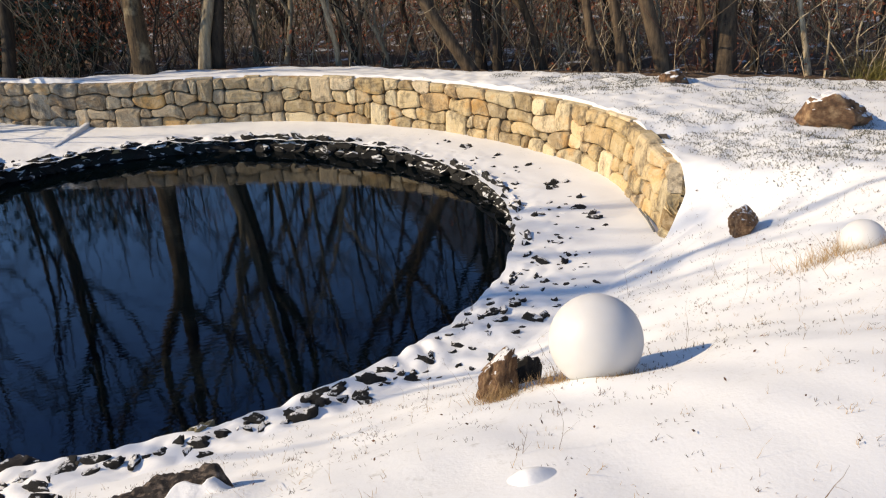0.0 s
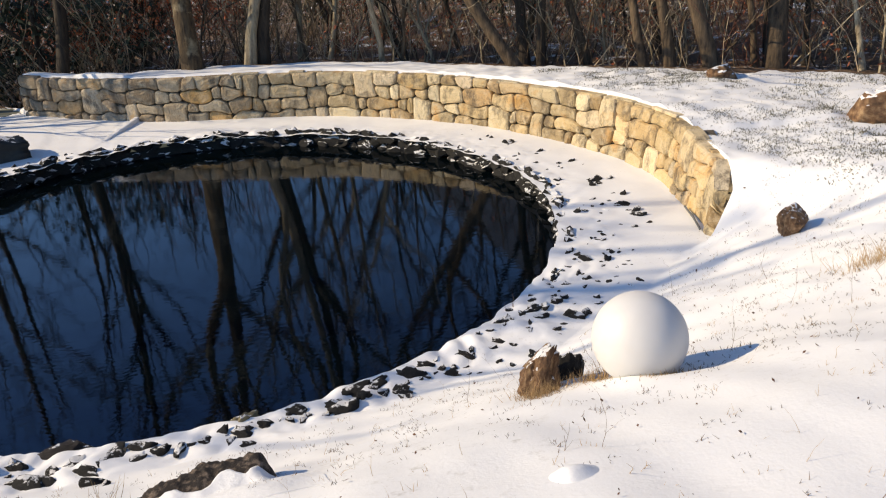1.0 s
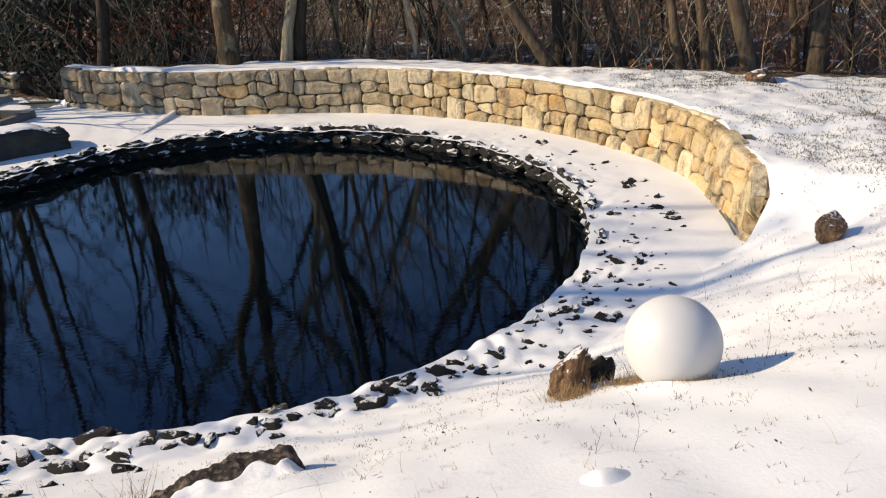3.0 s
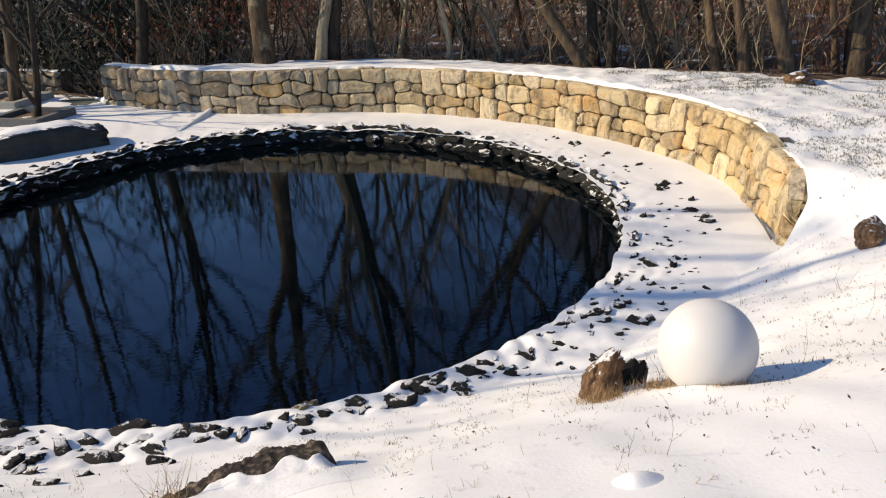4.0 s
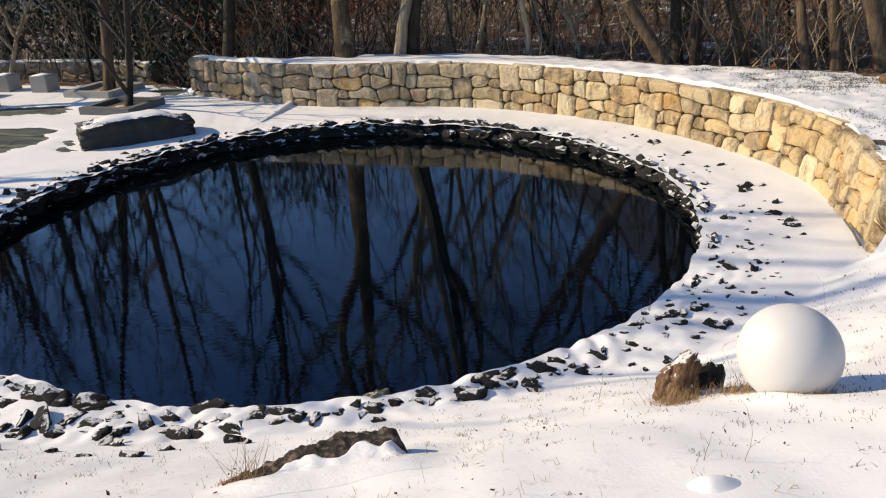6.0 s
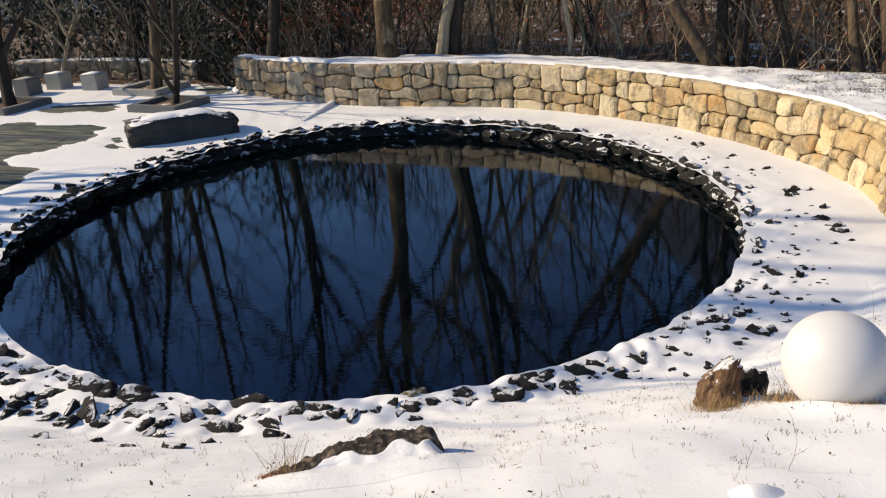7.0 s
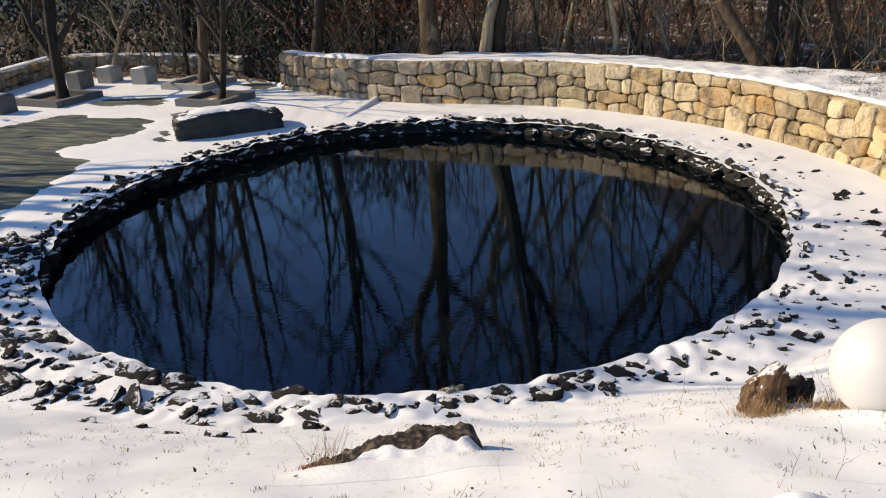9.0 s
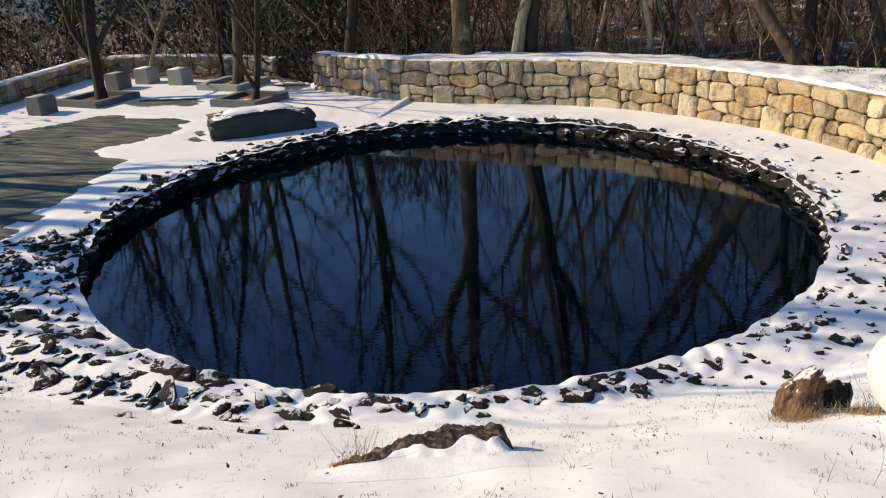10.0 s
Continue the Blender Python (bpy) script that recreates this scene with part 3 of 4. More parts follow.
def shrink(poly, d):
    """Draw the outline in by d on all sides."""
    xs, ys = [p[0] for p in poly], [p[1] for p in poly]
    cx, cy = (min(xs) + max(xs)) / 2, (min(ys) + max(ys)) / 2
    hx, hy = max(0.01, (max(xs) - min(xs)) / 2), max(0.01, (max(ys) - min(ys)) / 2)
    fx, fy = max(0.35, (hx - d) / hx), max(0.35, (hy - d) / hy)
    return [(cx + (x - cx) * fx, cy + (y - cy) * fy) for x, y in poly]


def soften(poly):
    """Cut every corner off once."""
    out = []
    for a, b in zip(poly, poly[1:] + poly[:1]):
        l = math.hypot(b[0] - a[0], b[1] - a[1])
        f = min(0.32, 0.040 / l) if l > 1e-4 else 0.3
        out += [(a[0] * (1 - f) + b[0] * f, a[1] * (1 - f) + b[1] * f), (a[0] * f + b[0] * (1 - f), a[1] * f + b[1] * (1 - f))]
    return out


def stone_wall(name, line, height, thick, w, h, label, seed, top=None, depth=0.07, cap_from=-0.13, bare_end=0.0, bare_top=0.0, thin=0.0, batter=lambda s: 0.0):
    """A wall of rough stones along a line; its face is on the right-hand side of the way."""
    rng = random.Random(seed)
    pts = spline(line, 8)
    acc = [0.0]
    for a, b in zip(pts, pts[1:]):
        acc.append(acc[-1] + (b - a).length)
    total = acc[-1]

    def where(s):
        s = min(max(s, 0), total)
        i = max(k for k in range(len(acc)) if acc[k] <= s + 1e-9)
        i = min(i, len(pts) - 2)
        f = (s - acc[i]) / (acc[i + 1] - acc[i])
        t = (pts[i + 1] - pts[i]).normalized()
        return pts[i].lerp(pts[i + 1], f), Vector((t.y, -t.x))

    high = top or (lambda s: height)
    deep = lambda s: thick * (1 - thin * smoothstep(total - 2.6, total - 0.5, s))
    root = empty(name, Matrix(), label, "wall", kind="structure")

    def spot(s, z, out):
        p, n = where(s)
        out -= batter(s) * z
        return Vector((p.x + n.x * out, p.y + n.y * out, z))

    # core behind the joints
    bm = bmesh.new()
    m = max(12, int(total / 0.25))
    prev = None
    for i in range(m + 1):
        s = total * i / m
        hh = high(s) - 0.04
        ring = [bm.verts.new(spot(s, z, o)) for o, z in ((-0.05, -0.25), (-0.05, hh), (-deep(s), hh), (-deep(s), -0.25))]
        if prev:
            for k in range(4):
                bm.faces.new((prev[k], prev[(k + 1) % 4], ring[(k + 1) % 4], ring[k]))
        else:
            bm.faces.new(ring)
        prev = ring
    bm.faces.new(prev[::-1])
    part("core", bm, M_CORE, root, smooth=False)
    for poly in blocks(total, height + 0.1, w, h, rng):
        rise = rng.uniform(-0.02, 0.03)
        poly = [(min(max(x, 0), total), min(y - 0.1, high(min(max(x, 0), total)) + rise)) for x, y in poly]
        if max(p[1] for p in poly) - min(p[1] for p in poly) < 0.06:
            continue
        poly = soften(shrink(poly, 0.007))
        bulge = rng.uniform(0.55, 1.2) * depth
        tilt, lean = rng.uniform(-.10, .10), rng.uniform(-.05, .05)
        cx, cy = sum(p[0] for p in poly) / len(poly), sum(p[1] for p in poly) / len(poly)
        rings = [(poly, -0.10), (poly, 0.30 * bulge), (shrink(poly, 0.014), 0.80 * bulge), (shrink(poly, 0.045), 1.0 * bulge), (shrink(poly, 0.11), 1.08 * bulge)]
        bm = bmesh.new()
        loops = [[bm.verts.new(spot(x, y, o + (tilt * (y - cy) + lean * (x - cx) + rng.uniform(-.007, .007) if o > 0 else 0))) for x, y in r] for r, o in rings]
        for a, b in zip(loops, loops[1:]):
            for k in range(len(a)):
                bm.faces.new((a[k], a[(k + 1) % len(a)], b[(k + 1) % len(a)], b[k]))
        bm.faces.new(loops[-1])
        bmesh.ops.recalc_face_normals(bm, faces=bm.faces)
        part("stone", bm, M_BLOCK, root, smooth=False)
    # rough top stones under the snow
    s = 0.0
    while s < total - 0.05:
        l = min(rng.uniform(0.3, 0.65) if high(min(s + 0.6, total)) > height - 0.12 else 0.16, total - s)
        bm = bmesh.new()
        q, hh = 0.02, [high(s + 0.02), high(s + l - 0.02)]
        if min(hh) > 0.04:
            ov, up = rng.uniform(-.03, .01), rng.uniform(-0.03, 0.015)
            low = [spot(s + q, hh[0] - 0.06, ov), spot(s + l - q, hh[1] - 0.06, ov), spot(s + l - q, hh[1] - 0.06, -min(0.16, deep(s + l))), spot(s + q, hh[0] - 0.06, -min(0.16, deep(s)))]
            a = [bm.verts.new(v) for v in low]
            b = [bm.verts.new(v + Vector((rng.uniform(-.01, .01), rng.uniform(-.01, .01), 0.055 + up))) for v in low]
            bm.faces.new(b)
            for k in range(4):
                bm.faces.new((a[k], a[(k + 1) % 4], b[(k + 1) % 4], b[k]))
            bmesh.ops.recalc_face_normals(bm, faces=bm.faces)
            bmesh.ops.bevel(bm, geom=list(bm.edges), offset=0.012, segments=1, affect="EDGES")
            part("top_stone", bm, M_BLOCK, root, smooth=False)
        else:
            bm.free()
        s += l
    # snow along the top
    bm = bmesh.new()
    prev, long = None, total - bare_end
    m = int(long / 0.06)
    for i in range(m + 1):
        s = long * i / m
        z = high(s) + 0.005
        f = cap_from - bare_top * smoothstep(total - 5.5, total - 3.5, s) - 0.14 * (1 - 6 * bare_top) * max(0.0, n3(s * 1.6, seed, 1) + 0.35) - 0.04 * n3(s * 7, seed, 2)
        t = 0.006 + 0.008 * n3(s * 3, seed, 4)
        ring = [bm.verts.new(spot(s, zz, o)) for o, zz in ((f, z - 0.05), (f - 0.03, z + t), (-deep(s) * 0.7, z + t + 0.006), (-deep(s) - 0.02, z + t - 0.004), (-deep(s) - 0.05, z - 0.06))]
        if prev:
            for k in range(4):
                bm.faces.new((prev[k], prev[k + 1], ring[k + 1], ring[k]))
        prev = ring
    bmesh.ops.recalc_face_normals(bm, faces=bm.faces)
    part("snow_cap", bm, M_CLEAN, root, "thin fresh snow along the top")
    return root


TOP = 0.79
_wl = spline(WALL_LINE, 8)
WALL_LENGTH = sum((b - a).length for a, b in zip(_wl, _wl[1:]))
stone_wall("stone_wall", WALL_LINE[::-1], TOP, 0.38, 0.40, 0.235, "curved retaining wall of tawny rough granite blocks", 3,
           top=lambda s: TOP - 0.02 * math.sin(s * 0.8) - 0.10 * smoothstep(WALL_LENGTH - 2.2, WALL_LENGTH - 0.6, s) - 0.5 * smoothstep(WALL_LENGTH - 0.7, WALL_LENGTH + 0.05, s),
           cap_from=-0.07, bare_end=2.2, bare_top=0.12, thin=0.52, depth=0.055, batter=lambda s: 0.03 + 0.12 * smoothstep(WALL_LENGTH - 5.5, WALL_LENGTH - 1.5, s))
stone_wall("low_wall", [Vector(p) for p in ((-8.96, 21.9), (-6.4, 21.1), (-3.86, 19.55))], 0.42, 0.4, 0.42, 0.21, "low grey stone wall behind granite seats", 7, cap_from=-0.02)
stone_wall("low_wall", [Vector(p) for p in ((-11.0, 13.2), (-9.8, 17.6), (-9.0, 21.8))], 0.46, 0.4, 0.42, 0.22, "low stone wall in shade along the patio", 8, cap_from=-0.02)


# ---- rocks ----
def rock_mesh(name, seed, material, sub=2, rough=0.28, cuts=4):
    """A lump of broken rock about one metre across, centred."""
    rng = random.Random(seed)
    bm = bmesh.new()
    bmesh.ops.create_icosphere(bm, subdivisions=sub, radius=0.5)
    planes = [(Vector((rng.gauss(0, 1), rng.gauss(0, 1), rng.gauss(0, .8))).normalized(), rng.uniform(.26, .42)) for _ in range(cuts)]
    for v in bm.verts:
        p = v.co.copy()
        p *= 1 + rough * n3(p.x * 2.6 + seed * 3.1, p.y * 2.6, p.z * 2.6) + 0.4 * rough * n3(p.x * 7, p.y * 7 + seed, p.z * 7) + (0.22 * rough * n3(p.x * 17, p.y * 17, p.z * 17 + seed) if sub > 2 else 0)
        for q, d in planes:
            e = p.dot(q) - d
            if e > 0:
                p -= q * e * 0.85
        v.co = p
    me = bpy.data.meshes.new(name)
    bm.to_mesh(me)
    bm.free()
    me.materials.append(material)
    if sub > 2:
        me.shade_smooth()
    return me


def place(name, me, loc, size, rot, parent=None):
    ob = new(name, me)
    ob.matrix_world = Matrix.LocRotScale(loc, Euler(rot), size)
    if parent:
        ob.parent = parent
    return ob


def make_edging():
    """Stacked dark stones that hold the pond's bank, and the stones set in the ring round it."""
    rng = random.Random(21)
    wall = empty("pond_edging", Matrix(), "stacked dark lava stones lining the pond bank, lightly snowed", "edging", kind="structure")
    kinds = [rock_mesh("stone", 300 + i, M_RIM, 2, 0.8, 4) for i in range(6)]
    n = 100
    for row, z in enumerate((-0.24, -0.13, -0.035)):
        for i in range(n):
            th = 2 * math.pi * (i + 0.5 * (row % 2) + rng.uniform(-.25, .25)) / n
            deg = math.degrees(th) % 360
            r = rim_at(th) + 0.06 + 0.02 * row + rng.uniform(-.03, .03)
            l = rng.uniform(0.22, 0.42)
            near = smoothstep(195, 215, deg) * (1 - smoothstep(325, 345, deg))
            far = smoothstep(10, 50, deg) * (1 - smoothstep(130, 175, deg))
            lift = (0.015 * far - 0.05 * near) if row == 2 else 0.0
            small = 1 - 0.35 * near if row == 2 else 1.0
            l *= small
            place("stone", rng.choice(kinds), (POND.x + r * math.cos(th), POND.y + r * math.sin(th), z + lift + rng.uniform(-.03, .035)),
                  (l, small * rng.uniform(.14, .22), rng.uniform(.13, .2)), (rng.gauss(0, .2), rng.gauss(0, .2), th + math.pi / 2 + rng.gauss(0, .2)), wall)
    ring = empty("stone_ring", Matrix(), "ring of black lava stones set round the pond, half buried in snow", "paving", kind="structure")
    dark = [rock_mesh("stone", 330 + i, M_BLACK, 3, 0.75, 5) for i in range(8)]
    # directions in degrees, stones, nearest and farthest from the bank, size
    zones = ((184, 262, 165, .10, 1.05, .125), (262, 292, 32, .08, .50, .085), (292, 325, 34, .10, .95, .068),
             (325, 372, 24, .2, .8, .052), (333, 395, 13, .80, 1.02, .095), (118, 184, 34, .08, .55, .095))

    def spots(lo, hi, count, a, b, gap):
        done = []
        for _ in range(count):
            for _ in range(12):
                th = radians(rng.uniform(lo, hi))
                r = rim_at(th) + a + (b - a) * rng.random()
                x, y = POND.x + r * math.cos(th), POND.y + r * math.sin(th)
                if r < edge_at((th + math.pi) % (2 * math.pi) - math.pi)[0] - 0.06 and all((x - u) ** 2 + (y - v) ** 2 > gap ** 2 for u, v in done):
                    break
            done.append((x, y))
        return done

    def lie(k):
        """A flat shard, tipped so that its southern edge shows."""
        return Vector((k * rng.uniform(1.1, 2.2), k * rng.uniform(.8, 1.2), k * rng.uniform(.5, .8))), Euler((rng.gauss(0.45, .2), rng.gauss(0, .18), rng.gauss(0.1, .6)))

    for lo, hi, count, a, b, size in zones:
        for x, y in spots(lo, hi, count, a, b, size * 1.05):
            k = size * rng.choice((0.6, 0.75, 0.9, 1.1, 1.5))
            dims, turn = lie(k)
            place("stone", rng.choice(dark), (x, y, ground_z(x, y) + dims.z * rng.uniform(-.22, .06)), dims, turn, ring)
    # chips too small to pick apart
    verts, faces = [], []
    shapes = [rock_mesh("chip", 350 + i, M_BLACK, 1, 0.7, 3) for i in range(4)]
    for lo, hi, count, a, b in ((184, 262, 190, .06, 1.0), (262, 330, 70, .06, .9), (325, 395, 24, .1, 1.05), (110, 184, 60, .08, .5)):
        for x, y in spots(lo, hi, count, a, b, 0.03):
            k = rng.uniform(.025, .06)
            dims, turn = lie(k)
            m = Matrix.LocRotScale((x, y, ground_z(x, y) - dims.z * 0.1), turn, dims)
            me, o = rng.choice(shapes), len(verts)
            verts.extend(m @ v.co for v in me.vertices)
            faces.extend(tuple(i + o for i in f.vertices) for f in me.polygons)
    chips = raw("stone_chips", verts, faces, M_BLACK, ring, smooth=False)
    chips["kind"] = "stuff"
    for me in shapes:
        bpy.data.meshes.remove(me)


make_edging()


def boulder(name, seed, loc, size, rot, material, label, category="boulder", rough=0.55):
    me = rock_mesh(name, seed, material, 5, rough, 3 if rough > 0.5 else 6)
    me.shade_smooth()
    ob = place(name, me, loc, size, rot)
    return tagged(ob, label, category)


def hump_boulder():
    """A long low rock lying across the slope; snow has drifted level with it on its southern side."""
    x0, x1 = -0.54, 0.285
    root = empty("boulder", pose(0, 2.9, 0.9), "low grey-brown boulder half buried in drifted snow on the slope", "boulder")

    def ridge(u):
        """Y and height of the crest."""
        y = 2.82 + 0.14 * smoothstep(0.0, 0.75, u) - 0.03 * smoothstep(0.85, 1.0, u)
        z = 0.95 + 0.045 * smoothstep(0.0, 0.6, u) + 0.012 * math.exp(-((u - 0.88) / 0.07) ** 2) - 0.13 * smoothstep(0.90, 1.0, u) ** 1.5
        return y, z + 0.008 * n3(u * 14, 1, 71)

    def sheet(n, m, f):
        bm = bmesh.new()
        rows = [[bm.verts.new(f(i / (n - 1), j / (m - 1)) - Vector((0, 2.9, 0.9))) for j in range(m)] for i in range(n)]
        for i in range(n - 1):
            for j in range(m - 1):
                bm.faces.new((rows[i][j], rows[i + 1][j], rows[i + 1][j + 1], rows[i][j + 1]))
        bmesh.ops.recalc_face_normals(bm, faces=bm.faces)
        return bm

    def rock(u, v):
        # v runs from the southern foot over the crest to the northern foot
        yr, zr = ridge(u)
        x, a = x0 + (x1 - x0) * u, math.pi * v
        y = yr - 0.17 * math.cos(a) * (0.5 + 0.5 * math.sin(math.pi * min(1, u * 1.02)))
        low = min(ground_z(x, y), zr) - 0.08
        d = 0.014 * n3(x * 11, y * 11, 3) + 0.012 * n3(x * 29, y * 29, 4) + 0.006 * n3(x * 60, y * 60, 5)
        return Vector((x, y + d, low + (zr - low) * math.sin(a) ** 0.5 + d))

    def cover(u, v):
        # v runs from the slope down to just short of the crest
        x = x0 - 0.10 + (x1 - x0 + 0.26) * u
        q = (x - x0) / (x1 - x0)
        yr, zr = ridge(min(max(q, 0.0), 1.0))
        bay = 0.10 * math.exp(-((q - 0.60) / 0.10) ** 2) + 0.06 * math.exp(-((q - 0.83) / 0.07) ** 2) + 0.07 * math.exp(-((q - 0.2) / 0.06) ** 2)
        y_end = yr - 0.015 - bay + 0.025 * n3(x * 12, 3, 5) + 0.018 * n3(x * 31, 3, 6)
        y = 2.52 + (y_end - 2.52) * v
        g = ground_z(x, y)
        on = smoothstep(-0.10, 0.06, q) * (1 - smoothstep(0.82, 1.04, q))
        k = smoothstep(0.1, 0.75, v)
        lie = ground_z(x, 2.6) * (1 - k) + (zr + 0.016) * k
        z = g + 0.004 + max(0.0, lie - g) * on * smoothstep(0.0, 0.35, v) + 0.004 * n3(x * 9, y * 9, 8)
        if v > 0.999:
            z -= 0.03
        return Vector((x, y, z - (0.03 if v < 0.001 else 0)))

    part("rock", sheet(90, 30, rock), M_CRUST, root)
    part("snow_cover", sheet(90, 30, cover), M_CLEAN, root, "smooth drifted snow lying against the rock")


hump_boulder()
boulder("boulder", 412, (1.69, 3.17, 0.93), (0.17, 0.20, 0.40), (0.1, 0.42, 0.9), M_BROWN, "upright brown lichened rock beside the white globe")
boulder("boulder", 403, (1.90, 3.27, 0.80), (0.24, 0.18, 0.26), (0, 0.1, 0.2), M_BLACK, "dark rock capped with snow beside the globe")
boulder("boulder", 404, (5.12, 5.03, 0.56), (0.27, 0.26, 0.36), (0.1, 0.1, 0.5), M_BROWN, "small brown rock standing in the snow slope", rough=0.36)
boulder("boulder", 405, (8.02, 6.85, 0.80), (1.08, 0.9, 0.66), (0, 0.1, 0.2), M_BROWN, "large red-brown boulder dusted with snow", rough=0.36)
boulder("tree_stump", 406, (8.24, 10.02, 0.74), (0.60, 0.5, 0.5), (0, 0, 0), M_BROWN, "old mossy stump at the edge of the wood", "stump", rough=0.36)
boulder("boulder", 407, (-0.98, 4.97, -0.12), (0.52, 0.26, 0.28), (0.1, 0, 0.05), rock_material("porous_black_rock", (0.006, 0.005, 0.005), (0.02, 0.015, 0.014), (0.05, 0.035, 0.03), 0.97, 0.8, 14, 0.1),
        "flat porous black rock on the pond edge")
boulder("boulder", 408, (0.22, 4.83, -0.10), (0.24, 0.2, 0.24), (0.1, 0, 0.4), rock_material("mossy_tan_rock", (0.06, 0.05, 0.03), (0.24, 0.20, 0.11), (0.40, 0.34, 0.2), 0.85, 0.9, 8, 0.1),
        "small tan mossy rock on the pond edge")


def bench_rock():
    """A long dark slab of rock with snow on its top."""
    bm = bmesh.new()
    bmesh.ops.create_cube(bm, size=1)
    bmesh.ops.subdivide_edges(bm, edges=bm.edges, cuts=11, use_grid_fill=True)
    for v in bm.verts:
        x, y, z = v.co
        taper = 1 - 0.28 * smoothstep(0.15, 0.5, x) - 0.10 * smoothstep(-0.2, -0.5, x)
        rnd = 1 - 0.22 * max(0, abs(x) * 2 - 0.8) ** 2 * 6
        v.co = Vector((x * 1.80, y * 0.72 * rnd * (1 - 0.15 * (z + 0.5)), (z + 0.5) * 0.47 * taper - 0.06))
        v.co += Vector((n3(x * 4, y * 4, z * 4), n3(x * 4 + 9, y * 4, z * 4), n3(x * 4, y * 4 + 9, z * 4))) * 0.05
    root = empty("rock_bench", pose(-3.06, 13.62, 0, 0, 0, 19), "long dark slab of rock used as a bench, snow on top", "bench")
    part("slab", bm, M_SLAB, root, smooth=True)
    bm = bmesh.new()
    n, m = 26, 12
    grid = []
    for i in range(n):
        row = []
        for j in range(m):
            u, v = i / (n - 1) * 2 - 1, j / (m - 1) * 2 - 1
            x, y = u * 0.74 - 0.02, v * 0.26 + 0.06
            e = max(abs(u), abs(v)) ** 4
            x, y = x + 0.06 * n3(x * 4, y * 4, 1), y + 0.07 * n3(x * 4, y * 4, 2)
            t = 1 - 0.28 * smoothstep(0.15, 0.5, x / 1.8) - 0.10 * smoothstep(-0.2, -0.5, x / 1.8)
            row.append(bm.verts.new((x, y, 0.47 * t - 0.06 + 0.035 - 0.06 * e + 0.012 * n3(x * 5, y * 5, 3))))
        grid.append(row)
    for i in range(n - 1):
        for j in range(m - 1):
            bm.faces.new((grid[i][j], grid[i + 1][j], grid[i + 1][j + 1], grid[i][j + 1]))
    part("snow_cap", bm, M_CLEAN, root, "smooth snow lying on the slab")


bench_rock()


# ---- globe lamps ----
def globe(x, y, z, r, label):
    root = empty("globe_lamp", pose(x, y, z), label, "garden lamp", "white globes in the snow")
    bm = bmesh.new()
    bmesh.ops.create_uvsphere(bm, u_segments=64, v_segments=40, radius=r)
    for v in bm.verts:
        if v.co.z < -r * 0.93:
            v.co.z = -r * 0.93
        v.co.z += r * 0.93
    part("globe", bm, M_GLOBE, root)
    bm = bmesh.new()
    bmesh.ops.create_cone(bm, cap_ends=True, segments=40, radius1=r * 0.5, radius2=r * 0.42, depth=r * 0.22)
    for v in bm.verts:
        v.co.z -= 0.02
    part("base", bm, M_CONC2, root, "grey base ring sunk in the snow")
    return root


globe(2.12, 2.93, 0.945, 0.238, "white globe garden lamp resting on the snow slope")
globe(4.68, 3.50, 0.88, 0.15, "small white globe lamp sunk in snow and dry grass")


def mound(x, y, r, h):
    """A soft bump of snow with a tail drawn out eastwards."""
    bm = bmesh.new()
    n = 40
    rows = []
    for i in range(n):
        row = []
        for j in range(n):
            u, v = (i / (n - 1) - 0.5) * 6, (j / (n - 1) - 0.5) * 5
            w = u / (1.7 if u > 0 else 1.0)
            px, py = x + u * r, y + v * r
            d = w * w + v * v
            row.append(bm.verts.new((u * r, v * r, ground_z(px, py) - ground_z(x, y) - 0.016 + h * math.exp(-d ** 1.2))))
        rows.append(row)
    for i in range(n - 1):
        for j in range(n - 1):
            bm.faces.new((rows[i][j], rows[i + 1][j], rows[i + 1][j + 1], rows[i][j + 1]))
    ob = mesh_ob("snow_mound", bm, M_SNOW)
    ob.location = (x, y, ground_z(x, y))
    tagged(ob, "small rounded mound of clean snow on the slope", "snow mound")


mound(1.13, 1.85, 0.060, 0.050)


# ---- patio ----
TURN = radians(-23)


def paver_material():
    k = Mat("grey_green_slate", 0.85, Specular_IOR_Level=0.15)
    mp = k.t.nodes.new("ShaderNodeMapping")
    mp.inputs["Rotation"].default_value = (0, 0, -TURN)
    k.link(k.geo.outputs["Position"], mp.inputs[0])
    n = k.t.nodes.new("ShaderNodeTexNoise")
    n.inputs["Scale"].default_value, n.inputs["Detail"].default_value = 1.0, 8
    sc = k.t.nodes.new("ShaderNodeMapping")
    sc.inputs["Scale"].default_value = (1.4, 9, 1)
    k.link(mp.outputs[0], sc.inputs[0])
    k.link(sc.outputs[0], n.inputs["Vector"])
    c = k.ramp(n.outputs["Fac"], [(0.3, (0.05, 0.056, 0.06)), (0.5, (0.105, 0.112, 0.105)), (0.68, (0.22, 0.215, 0.18))])
    tone = k.ramp(k.info.outputs["Random"], [(0.0, (0.6, 0.65, 0.75)), (0.5, (0.9, 1.0, 0.9)), (1.0, (1.15, 1.1, 0.95))])
    k.base(k.mix(1.0, c, tone, "MULTIPLY"))
    k.bump(n.outputs["Fac"], 0.3, 0.01)
    return k.m


